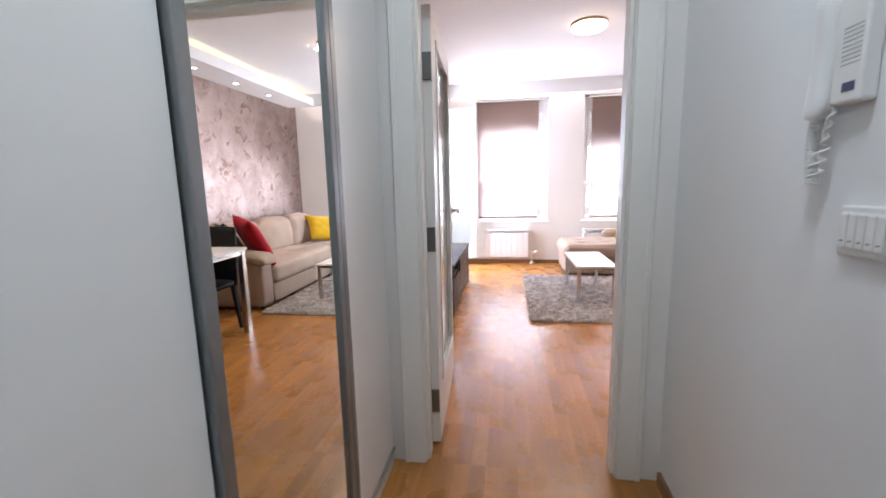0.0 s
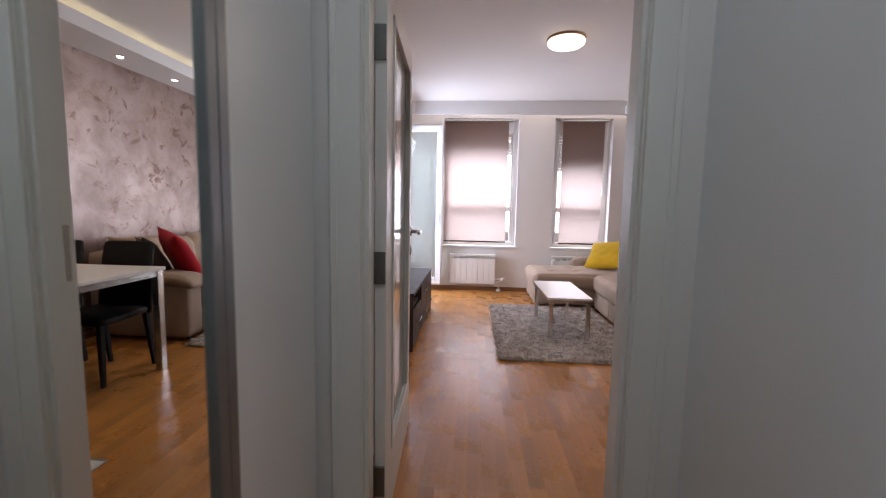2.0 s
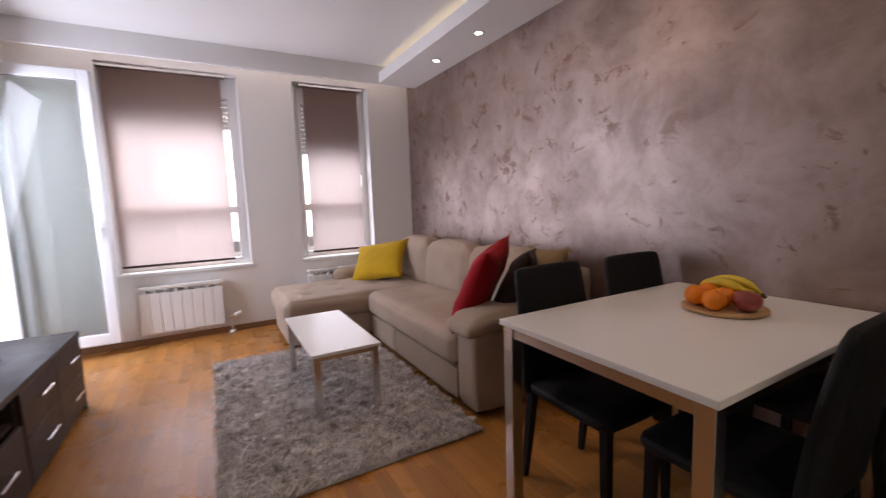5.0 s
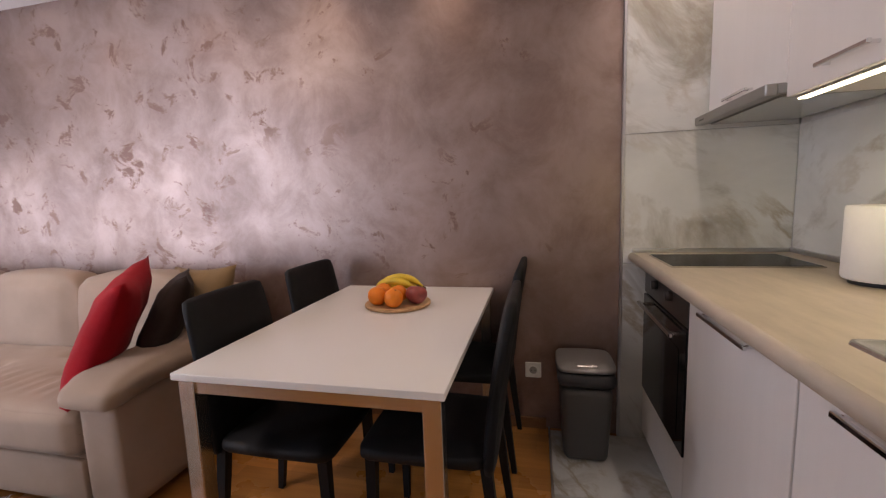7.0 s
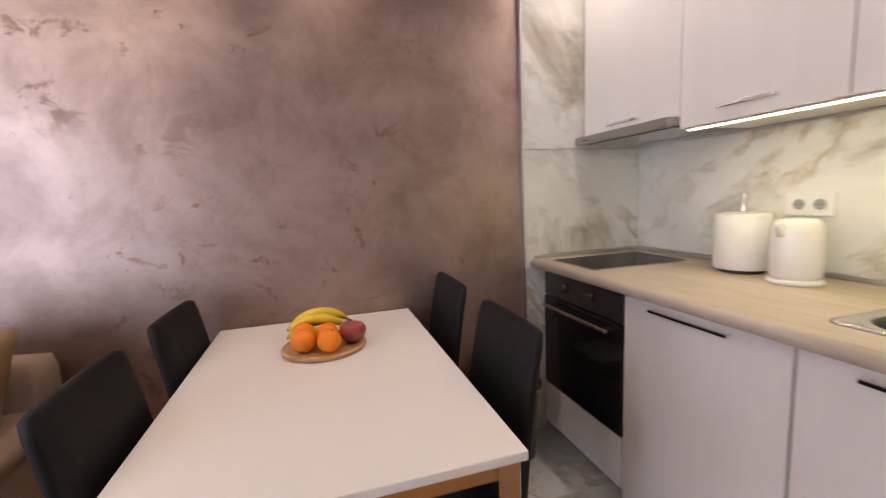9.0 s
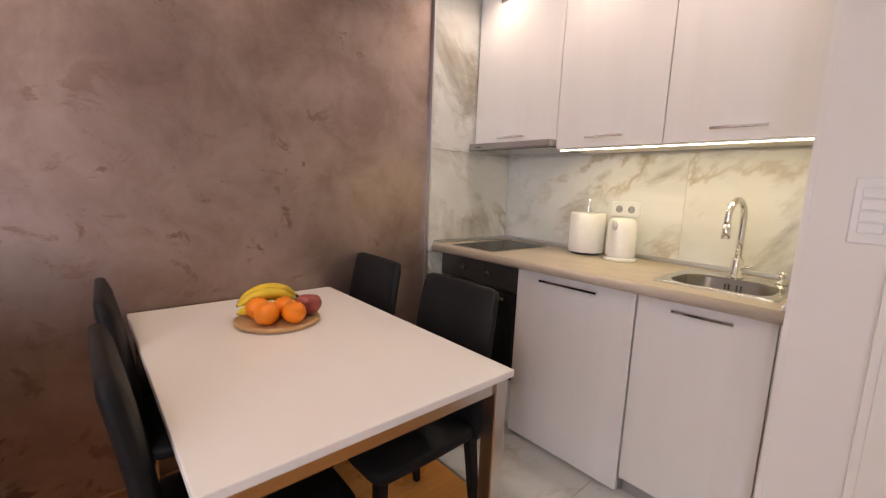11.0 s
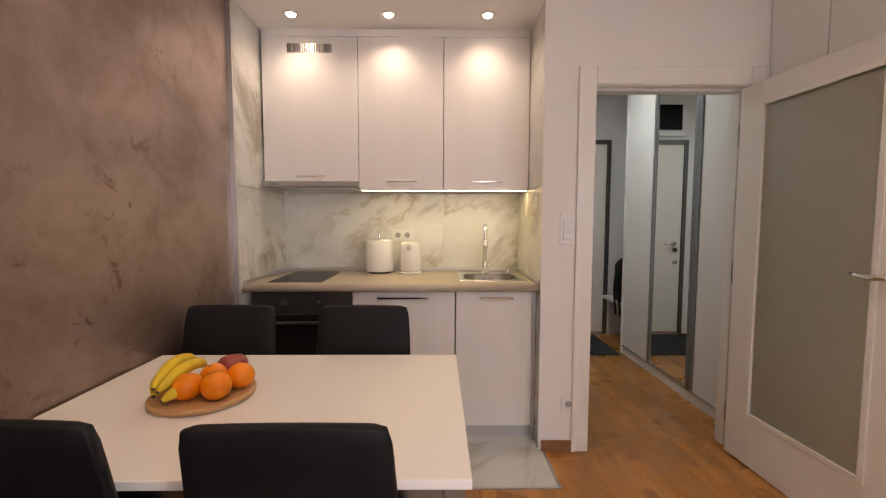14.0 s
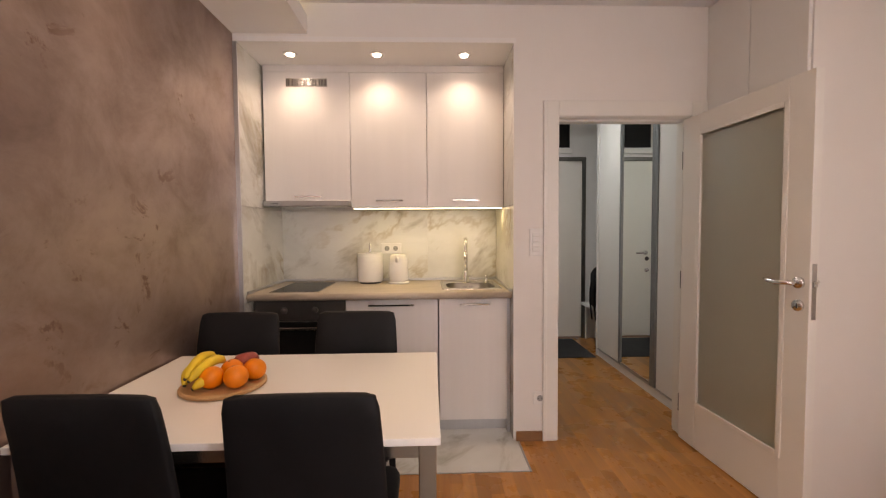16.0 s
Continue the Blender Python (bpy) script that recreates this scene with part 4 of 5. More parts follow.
for z0, z1 in ZROWS:
    part("tile", box(X_ACC - 0.022, X_ACC - 0.012, Y_BACK + 0.014, Y_DW - 0.008, z0, z1, 0.001), M_MARBLE, tiles_parent)
    part("tile", box(NICHE_L + 0.004, NICHE_L + 0.014, Y_BACK + 0.014, Y_DW - 0.006, z0, z1, 0.001), M_MARBLE, tiles_parent)
    for x0, x1 in ((NICHE_L + 0.014, 1.4995), (1.5005, X_ACC - 0.022)):
        if z1 < 2.0:
            part("tile", box(x0, x1, Y_BACK + 0.004, Y_BACK + 0.013, z0, z1, 0.001), M_MARBLE, tiles_parent)
structure("trim_tile_edge", boxes([(X_ACC - 0.024, X_ACC + 0.0, Y_DW - 0.007, Y_DW + 0.003, 0, Z_NICHE)]), M_ALU, "slim aluminium edge strip of the tiles", "trim")
structure("trim_niche_edge", boxes([(NICHE_L - 0.001, NICHE_L + 0.015, Y_DW - 0.005, Y_DW + 0.002, 0, Z_NICHE)]), M_WALL, "white edge strip of the kitchen niche", "trim")


def bar_handle(x, y, z, w, parent, mat=None):
    pts = [(x - w / 2, y, z), (x - w / 2, y + 0.022, z), (x + w / 2, y + 0.022, z), (x + w / 2, y, z)]
    bm = bmesh.new()
    add_box(bm, x - w / 2 - 0.012, x + w / 2 + 0.012, y + 0.020, y + 0.031, z - 0.006, z + 0.006, 0.002)
    add_cyl(bm, (x - w / 2, y, z), (x - w / 2, y + 0.022, z), 0.005, None, 10)
    add_cyl(bm, (x + w / 2, y, z), (x + w / 2, y + 0.022, z), 0.005, None, 10)
    return part("handle", bm, mat or M_CHROME, parent, "chrome bar handle")


YF = 1.685
for name, x0, x1, hx in (("base_cabinet", 1.432, 2.022, 1.731), ("sink_cabinet", 0.985, 1.428, 1.197)):
    c = thing(name, "white wood-grain laminate kitchen base unit with one door", "base cabinet", pose(0, 0, 0), "kitchen base units")
    part("body", box(x0 + 0.002, x1 - 0.002, Y_BACK + 0.02, YF - 0.021, 0.10, 0.892), M_CARCASS, c)
    d = part("door", box(x0 + 0.002, x1 - 0.002, YF - 0.019, YF, 0.092 if x0 < 1.2 else 0.022, 0.884, 0.0015), M_CAB, c)
    bar_handle(hx, YF, 0.852, 0.17 if x0 < 1.2 else 0.265, d)
    part("plinth", box(x0, x1, YF - 0.07, YF - 0.055, 0.0, 0.10), M_ALU, c, "grey metal-look plinth")
filler = solid("end_filler", box(0.966, 0.984, Y_BACK + 0.02, YF, 0.0, 0.892), M_ALU, "narrow grey filler beside the sink unit", "filler panel")
ov = thing("oven", "dark built-in oven with two knobs and a bar handle", "oven", pose(0, 0, 0))
OX0, OX1 = 2.026, 2.60
part("body", box(OX0, OX1, Y_BACK + 0.02, YF - 0.022, 0.10, 0.892), M_CARCASS, ov)
part("control_panel", box(OX0 + 0.002, OX1 - 0.002, YF - 0.02, YF, 0.755, 0.884, 0.002), M_OVEN, ov)
part("oven_door", box(OX0 + 0.002, OX1 - 0.002, YF - 0.02, YF + 0.004, 0.285, 0.748, 0.003), M_BLACKGLASS, ov, "black glass oven door")
part("oven_window", box(OX0 + 0.07, OX1 - 0.07, YF + 0.0035, YF + 0.0055, 0.34, 0.66), M_BLACKGLASS, ov)
part("oven_handle", boxes([(OX0 + 0.05, OX1 - 0.05, YF + 0.030, YF + 0.045, 0.705, 0.722), (OX0 + 0.07, OX0 + 0.09, YF, YF + 0.032, 0.707, 0.720), (OX1 - 0.09, OX1 - 0.07, YF, YF + 0.032, 0.707, 0.720)], 0.003), M_STEEL, ov, "steel bar handle")
for x in (OX0 + 0.19, OX1 - 0.19):
    k = part("knob", cyl((x, YF, 0.825), (x, YF + 0.022, 0.825), 0.021, 0.018, 22), M_OVEN, ov, "dark metal knob", True)
part("lower_drawer", box(OX0 + 0.002, OX1 - 0.002, YF - 0.02, YF - 0.001, 0.06, 0.278, 0.0015), M_CAB, ov, "white drawer front")
part("plinth", box(OX0, OX1, YF - 0.07, YF - 0.055, 0.0, 0.10), M_ALU, ov, "grey metal-look plinth")

# worktop with the cut-out of the sink
SX0, SX1, SY0, SY1 = 1.005, 1.405, 1.205, 1.635
def slab_with_hole(o, h, z0, z1):
    """A slab o = (x0, x1, y0, y1) with a rectangular hole h, as one closed mesh."""
    bm = bmesh.new()
    ring = lambda r, z: [bm.verts.new(p) for p in ((r[0], r[2], z), (r[1], r[2], z), (r[1], r[3], z), (r[0], r[3], z))]
    ob, ot, hb, ht = ring(o, z0), ring(o, z1), ring(h, z0), ring(h, z1)
    for k in range(4):
        n = (k + 1) % 4
        bm.faces.new((ot[k], ot[n], ht[n], ht[k]))
        bm.faces.new((ob[k], hb[k], hb[n], ob[n]))
        bm.faces.new((ob[k], ob[n], ot[n], ot[k]))
        bm.faces.new((hb[k], ht[k], ht[n], hb[n]))
    return bm


wt = thing("worktop", "beige stone-look laminate worktop with a rounded front", "worktop", pose(0, 0, 0))
part("slab", slab_with_hole((0.966, 2.615, Y_BACK + 0.014, 1.739), (SX0 + 0.02, SX1 - 0.02, SY0 + 0.02, SY1 - 0.02), 0.894, 0.938), M_WORKTOP, wt)
part("front_edge", tube([(0.967, 1.738, 0.916), (2.614, 1.738, 0.916)], 0.0218, 18), M_WORKTOP, wt, "", True)
for r in ((0.97, 2.612, Y_BACK + 0.014, Y_BACK + 0.026, 0.938, 0.958), (0.966, 0.982, Y_BACK + 0.026, 1.745, 0.938, 0.956), (2.601, 2.616, Y_BACK + 0.026, 1.745, 0.938, 0.956)):
    part("sealing_strip", box(*r, 0.003), M_ALU, wt, "slim pale sealing strip")
hob = thing("ceramic_hob", "black glass ceramic hob set in the worktop", "hob", pose(2.33, 1.455, 0.938))
part("glass_top", box(-0.135, 0.165, -0.245, 0.235, 0.0, 0.007, 0.002), M_HOB, hob)
part("rim", boxes([(-0.140, 0.170, 0.235, 0.240, 0, 0.006), (-0.140, 0.170, -0.250, -0.245, 0, 0.006), (-0.140, -0.135, -0.245, 0.235, 0, 0.006), (0.165, 0.170, -0.245, 0.235, 0, 0.006)]), M_STEEL, hob)

sink = thing("kitchen_sink", "stainless steel inset sink with a single rounded bowl", "sink", pose(0, 0, 0.938))


def rounded_ring(x0, x1, y0, y1, r, n=8):
    """Corner points of a rounded rectangle, counter-clockwise."""
    pts = []
    for cx, cy, a0 in ((x1 - r, y1 - r, 0), (x0 + r, y1 - r, 90), (x0 + r, y0 + r, 180), (x1 - r, y0 + r, 270)):
        pts += [(cx + r * math.cos(radians(a0 + 90 * k / n)), cy + r * math.sin(radians(a0 + 90 * k / n))) for k in range(n + 1)]
    return pts


def ring_shell(rows):
    """A shell of rounded rings, each (points, z), with the last one closed."""
    bm = bmesh.new()
    rings = [[bm.verts.new((x, y, z)) for x, y in pts] for pts, z in rows]
    for a, b in zip(rings, rings[1:]):
        for k in range(len(a)):
            bm.faces.new((a[k], a[(k + 1) % len(a)], b[(k + 1) % len(a)], b[k]))
    return bm, rings


B0, B1, B2, B3 = SX0 + 0.035, SX1 - 0.035, SY0 + 0.105, SY1 - 0.035
bm, rings = ring_shell([(rounded_ring(SX0, SX1, SY0, SY1, 0.02), 0.0), (rounded_ring(SX0 + 0.002, SX1 - 0.002, SY0 + 0.002, SY1 - 0.002, 0.02), 0.007), (rounded_ring(SX0 + 0.012, SX1 - 0.012, SY0 + 0.012, SY1 - 0.012, 0.018), 0.007), (rounded_ring(SX0 + 0.018, SX1 - 0.018, SY0 + 0.018, SY1 - 0.018, 0.016), 0.004), (rounded_ring(B0, B1, B2, B3, 0.085), 0.004)])
part("rim", bm, M_STEEL, sink, "", True)
bm, rings = ring_shell([(rounded_ring(B0, B1, B2, B3, 0.085), 0.004), (rounded_ring(B0 + 0.006, B1 - 0.006, B2 + 0.006, B3 - 0.006, 0.082), -0.006), (rounded_ring(B0 + 0.014, B1 - 0.014, B2 + 0.014, B3 - 0.014, 0.080), -0.125), (rounded_ring(B0 + 0.045, B1 - 0.045, B2 + 0.045, B3 - 0.045, 0.06), -0.150)])
bm.faces.new(rings[-1])
part("bowl", bm, M_BOWL_SHADED, sink, "satin steel bowl, its inner shade darkened into the colour", True)
# dark strips paint the shade of the slots onto the bowl wall
for i in (-2, -1, 1, 2):
    part("overflow_slot_shade", box(1.205 + i * 0.014 - 0.0035, 1.205 + i * 0.014 + 0.0035, B2 + 0.0085, B2 + 0.012, -0.045, -0.018), M_DKPLASTIC, sink)
part("drain", cyl((1.21, 1.45, -0.150), (1.21, 1.45, -0.146), 0.04, None, 24), M_CHROME, sink)
fa = thing("kitchen_tap", "tall chrome swan-neck kitchen mixer tap", "tap", pose(1.215, 1.262, 0.942))
part("base", lathe([(0.029, 0.0), (0.029, 0.006), (0.023, 0.010), (0.022, 0.075), (0.017, 0.085)], 24), M_CHROME, fa, "", True)
neck = [(0, 0, 0.08), (0, 0, 0.17), (0, 0, 0.245)] + [(0.008 * (1 - math.cos(a)), 0.078 - 0.078 * math.cos(a), 0.245 + 0.078 * math.sin(a)) for a in [math.pi * i / 11 for i in range(1, 12)]] + [(0.016, 0.156, 0.21)]
part("neck", tube(neck, 0.0125, 14), M_CHROME, fa, "", True)
part("spout_nozzle", cyl((0.016, 0.156, 0.170), (0.016, 0.156, 0.226), 0.0155, 0.0145, 18), M_CHROME, fa, "", True)
part("lever", tube([(-0.018, 0.0, 0.045), (-0.036, 0.004, 0.048), (-0.052, 0.008, 0.056)], [0.008, 0.006, 0.005], 10), M_CHROME, fa, "", True)
so = thing("soap_dispenser", "short chrome sink pump beside the tap", "soap dispenser", pose(1.062, 1.262, 0.942))
part("body", lathe([(0.021, 0), (0.021, 0.008), (0.010, 0.014), (0.010, 0.035), (0.014, 0.037), (0.014, 0.05)], 20), M_CHROME, so, "", True)

# upper units
UY, UZ0, UZ1 = 1.446, 1.493, 2.408
UX = [0.966, 1.497, 2.021, 2.606]
for i, (x0, x1, hx) in enumerate(((UX[2], UX[3], 2.309), (UX[1], UX[2], 1.755), (UX[0], UX[1], 1.228))):
    c = thing("wall_cabinet", "white wood-grain laminate kitchen wall cabinet", "wall cabinet", pose(0, 0, 0), "kitchen wall units")
    zb = UZ0 + (0.042 if i == 0 else 0)
    part("body", box(x0 + 0.001, x1 - 0.001, Y_BACK + 0.016, UY - 0.020, zb, UZ1), M_CAB, c)
    if i:
        d = part("door", box(x0 + 0.002, x1 - 0.002, UY - 0.018, UY, zb - 0.004, UZ1 - 0.003, 0.0015), M_CAB, c)
        bar_handle(hx, UY, 1.534, 0.16, d)
    else:
        d = part("door", box(x0 + 0.002, x1 - 0.002, UY - 0.018, UY, zb - 0.004, UZ1 - 0.003, 0.0015), M_CAB, c)
        bar_handle(hx, UY, 1.564, 0.16, d)
        GA, GB, G0, G1 = 2.172, 2.448, 2.308, 2.362
        v = part("vent_grille", boxes([(GA, GB, UY, UY + 0.004, G0, G0 + 0.005), (GA, GB, UY, UY + 0.004, G1 - 0.005, G1), (GA, GA + 0.005, UY, UY + 0.004, G0 + 0.005, G1 - 0.005), (GB - 0.005, GB, UY, UY + 0.004, G0 + 0.005, G1 - 0.005)]), M_STEEL, c, "silver ventilation grille")
        # dark sheet stands in for the shade behind the bars
        part("grille_shade", box(GA + 0.005, GB - 0.005, UY, UY + 0.0015, G0 + 0.005, G1 - 0.005), M_DKPLASTIC, v)
        for k in range(26):
            w = 0.0026 if k % 6 != 5 else 0.0065
            xk = GA + 0.012 + k * 0.0101
            part("grille_bar", box(xk - w, xk + w, UY + 0.001, UY + 0.0036, G0 + 0.005, G1 - 0.005), M_STEEL, v)
structure("trim_cabinet_top", box(UX[0], UX[3], Y_BACK + 0.02, UY - 0.004, UZ1 + 0.001, Z_NICHE - 0.001), M_CAB, "white filler above the wall cabinets", "trim")
hood = thing("cooker_hood", "slim steel pull-out cooker hood under the wall cabinet", "cooker hood", pose(0, 0, 0))
part("body", box(UX[2] + 0.003, UX[3] - 0.003, Y_BACK + 0.016, UY + 0.02, 1.505, 1.534), M_GREYPLASTIC, hood)
part("front_strip", box(UX[2] + 0.003, UX[3] - 0.003, UY + 0.02, UY + 0.054, 1.498, 1.534, 0.003), M_HOODSTEEL, hood, "brushed steel front")
part("filter_panel", box(UX[2] + 0.03, UX[3] - 0.03, Y_BACK + 0.05, UY + 0.0, 1.497, 1.505), M_STEEL, hood)
part("badge_bar", box(2.50, 2.55, UY + 0.054, UY + 0.0545, 1.511, 1.516), M_DKPLASTIC, hood)
led = thing("under_cabinet_light", "thin lit LED strip under the kitchen cabinets", "light strip", pose(0, 0, 0))
part("profile", box(UX[0] + 0.003, UX[2] - 0.01, UY - 0.050, UY - 0.022, 1.483, 1.4945), M_ALU, led)
part("diffuser", box(UX[0] + 0.006, UX[2] - 0.013, UY - 0.047, UY - 0.025, 1.4795, 1.483), M_LED_KITCHEN, led, "lit diffuser")
area_light("under_cabinet_glow", look((1.50, UY - 0.036, 1.474), (1.50, UY - 0.12, 0)), 1.05, 0.02, 2.0, (1.0, 0.92, 0.50))


def socket(name, m, gangs, label):
    """A schuko socket plate facing local +y."""
    s = thing(name, label, "power socket", m)
    part("plate", box(-0.041 - (gangs - 1) * 0.036, 0.041 + (gangs - 1) * 0.036, 0, 0.010, -0.041, 0.041, 0.004, 2), M_PLASTIC, s)
    for g in range(gangs):
        cx = (g - (gangs - 1) / 2) * 0.066
        r = part("socket_ring", lathe([(0.0195, 0.004), (0.0195, 0.0105), (0.023, 0.0115), (0.026, 0.0095)], 24), M_PLASTIC, s, "", True, pose(cx, 0, 0, -90))
        # flat grey disc and dark squares paint the shade of well and holes
        part("socket_well_shade", cyl((cx, 0.0099, 0), (cx, 0.0104, 0), 0.0195, None, 24), M_GREYPLASTIC, s)
        part("pin_hole_shade", boxes([(cx - 0.0115, cx - 0.0065, 0.0104, 0.0108, -0.0025, 0.0025), (cx + 0.0065, cx + 0.0115, 0.0104, 0.0108, -0.0025, 0.0025)]), M_DKPLASTIC, s)
    return s


socket("wall_socket", pose(0.800, Y_DW, 0.272), 1, "white wall socket low beside the doorway")
socket("wall_socket", pose(X_ACC, 2.204, 0.318, 0, 0, 90), 1, "white wall socket on the mauve plaster wall")
socket("wall_socket", pose(X_ACC, 3.643, 0.343, 0, 0, 90), 2, "white double wall socket beside the sofa")
socket("wall_socket", pose(1.783, Y_BACK + 0.013, 1.190), 2, "white double socket on the marble splashback")
ms = thing("light_switch", "white upright four-key light switch beside the door", "light switch", pose(0.826, Y_DW, 1.25))
part("plate", box(-0.041, 0.041, 0, 0.009, -0.085, 0.085, 0.003, 2), M_PLASTIC, ms)
for i in range(4):
    part("key", box(-0.025, 0.025, 0.008, 0.014, -0.058 + i * 0.03, -0.031 + i * 0.03, 0.002), M_PLASTIC, ms)

# worktop things
pt = thing("kitchen_roll_holder", "white kitchen paper roll on an upright steel holder", "kitchen roll", pose(1.930, 1.22, 0.938))
part("base_plate", lathe([(0.075, 0.0), (0.075, 0.008), (0.070, 0.012)], 32), M_DKPLASTIC, pt, "", True)
part("paper_roll", lathe([(0.089, 0.013), (0.093, 0.020), (0.093, 0.218), (0.090, 0.224), (0.022, 0.224), (0.020, 0.21)], 40), M_PAPER, pt, "white paper roll", True)
part("rod", lathe([(0.008, 0.012), (0.008, 0.295), (0.006, 0.30)], 14), M_CHROME, pt, "steel rod", True)
kt = thing("electric_kettle", "white plastic electric kettle on its base", "kettle", pose(1.715, 1.26, 0.938, 0, 0, 64))
part("power_base", lathe([(0.078, 0), (0.080, 0.008), (0.075, 0.016)], 32), M_CERAMIC, kt, "", True)
part("jug", lathe([(0.066, 0.017), (0.072, 0.03), (0.072, 0.09), (0.069, 0.17), (0.064, 0.20), (0.052, 0.213), (0.015, 0.217)], 32), M_CERAMIC, kt, "", True)
part("handle", tube([(-0.052, -0.02, 0.195), (-0.088, -0.035, 0.185), (-0.098, -0.040, 0.13), (-0.092, -0.036, 0.07), (-0.068, -0.027, 0.05)], [0.011, 0.013, 0.012, 0.012, 0.011], 12), M_CERAMIC, kt, "", True)
part("spout", tube([(0.055, 0.02, 0.165), (0.072, 0.027, 0.195), (0.078, 0.029, 0.203)], [0.016, 0.011, 0.007], 12), M_CERAMIC, kt, "", True)

# pedal bin
bn = thing("waste_bin", "grey plastic waste bin with a silver lid", "waste bin", pose(2.478, 1.968, 0.0))
bm = bmesh.new()
add_box(bm, -0.125, 0.125, -0.115, 0.115, 0.0, 0.36, 0.035, 4)
for v in bm.verts:
    k = 0.84 + 0.16 * v.co.z / 0.36
    v.co.x *= k
    v.co.y *= k
part("body", bm, M_BINBODY, bn, "", True)
part("collar", box(-0.137, 0.137, -0.127, 0.127, 0.36, 0.435, 0.035, 4), M_DKPLASTIC, bn, "black collar", True)
lid = part("lid", soft_box(-0.125, 0.125, -0.118, 0.118, 0.428, 0.462, 0.017, 0.012, 8), M_BINLID, bn, "silver-grey lid", True)
part("lid_grip", box(-0.118, -0.105, -0.045, 0.045, 0.455, 0.468, 0.004), M_STEEL, lid)

# ---- dining table ----
TX0, TX1, TY0, TY1, TZ = 1.454, 2.630, 2.402, 3.207, 0.755
tb = thing("dining_table", "white-topped dining table with square satin metal legs", "table", pose(0, 0, 0))
part("tabletop", box(TX0, TX1, TY0, TY1, TZ - 0.022, TZ, 0.0025, 2), M_TABLE, tb, "white laminate top")
LG = 0.05
for x in (TX0 + 0.012, TX1 - 0.012 - LG):
    for y in (TY0 + 0.012, TY1 - 0.012 - LG):
        part("leg", box(x, x + LG, y, y + LG, 0.0, TZ - 0.022, 0.003, 2), M_LEGMETAL, tb, "square satin metal leg")
for r in ((TX0 + 0.012 + LG, TX1 - 0.012 - LG, TY0 + 0.02, TY0 + 0.045), (TX0 + 0.012 + LG, TX1 - 0.012 - LG, TY1 - 0.045, TY1 - 0.02), (TX0 + 0.02, TX0 + 0.045, TY0 + 0.012 + LG, TY1 - 0.012 - LG), (TX1 - 0.045, TX1 - 0.02, TY0 + 0.012 + LG, TY1 - 0.012 - LG)):
    part("apron", box(*r, TZ - 0.065, TZ - 0.0225), M_LEGMETAL, tb)

# ---- chairs: local +y is forward ----
ch = thing("dining_chair", "black leatherette dining chair with a tall padded back", "chair", pose(1.850, 2.505, 0), "chairs round the table")
bm = soft_box(-0.200, 0.200, -0.17, 0.232, 0.405, 0.465, 0.028, 0.010, 10)
for v in bm.verts:
    v.co.x *= 1.0 + 0.10 * (v.co.y + 0.17)
part("seat", bm, M_CHAIR, ch, "", True)
bm = soft_box(-0.199, 0.199, -0.20, -0.160, 0.40, 0.920, 0.019, 0.006, 12)
for v in bm.verts:
    u = (v.co.z - 0.40) / 0.50
    v.co.y -= 0.035 * u + 0.035 * u * u
    v.co.x *= 1.05 - 0.09 * u
part("backrest", bm, M_CHAIR, ch, "", True)
for s in (-1, 1):
    part("back_seam", tube([(s * 0.200, -0.185, 0.47), (s * 0.194, -0.207, 0.65), (s * 0.188, -0.236, 0.83), (s * 0.182, -0.244, 0.893)], 0.0028, 6), M_CHAIR, ch, "raised black seam")
for x, y, tx, ty in ((-0.17, 0.198, -0.175, 0.208), (0.17, 0.198, 0.175, 0.208), (-0.17, -0.17, -0.178, -0.220), (0.17, -0.17, 0.178, -0.220)):
    bm = bmesh.new()
    add_tube(bm, [(x, y, 0.42), ((x + tx) / 2, (y + ty) / 2, 0.2), (tx, ty, 0.0)], [0.024, 0.021, 0.016], 4)
    part("leg", bm, M_CHAIR, ch)
copy_thing(ch, pose(2.435, 2.500, 0, 0, 0, -1.5))
copy_thing(ch, pose(1.806, 3.048, 0, 0, 0, 180.5))
copy_thing(ch, pose(2.345, 3.030, 0, 0, 0, 178))

# ---- fruit ----
BX, BY = 2.245, 2.790
solid("serving_board", lathe([(0.136, 0.0), (0.146, 0.004), (0.147, 0.013), (0.140, 0.018)], 44), M_BOARD, "round pale wooden serving board on the table", "serving board", at=pose(BX, BY, TZ), smooth=False)


def orange(x, y, z, r, spin):
    o = thing("orange", "ripe orange with a dimpled peel", "orange", pose(x, y, z, 12, -14, spin), "fruit on the board")
    bm = bmesh.new()
    bmesh.ops.create_uvsphere(bm, u_segments=24, v_segments=16, radius=r)
    for v in bm.verts:
        a = abs(v.co.z / r)
        v.co *= 1 - 0.05 * a ** 6
        v.co *= 1 + 0.012 * noise.noise(v.co * 30 + Vector((spin, 0, 0)))
    part("peel", bm, M_ORANGE, o, "", True)
    part("stem_scar", cyl((0, 0, r * 0.935), (0, 0, r * 0.965), 0.0045, 0.003, 8), M_STEM, o)


ZB = TZ + 0.018
orange(2.140, 2.772, ZB + 0.0395, 0.0405, 20)
orange(2.170, 2.856, ZB + 0.0405, 0.0415, 120)
orange(2.254, 2.858, ZB + 0.0395, 0.0405, 70)
orange(2.220, 2.778, ZB + 0.0395, 0.0395, 200)
ap = thing("apple", "dark red apple with faint stripes", "apple", pose(2.200, 2.695, ZB, 6, 8, 0), "fruit on the board")
prof = []
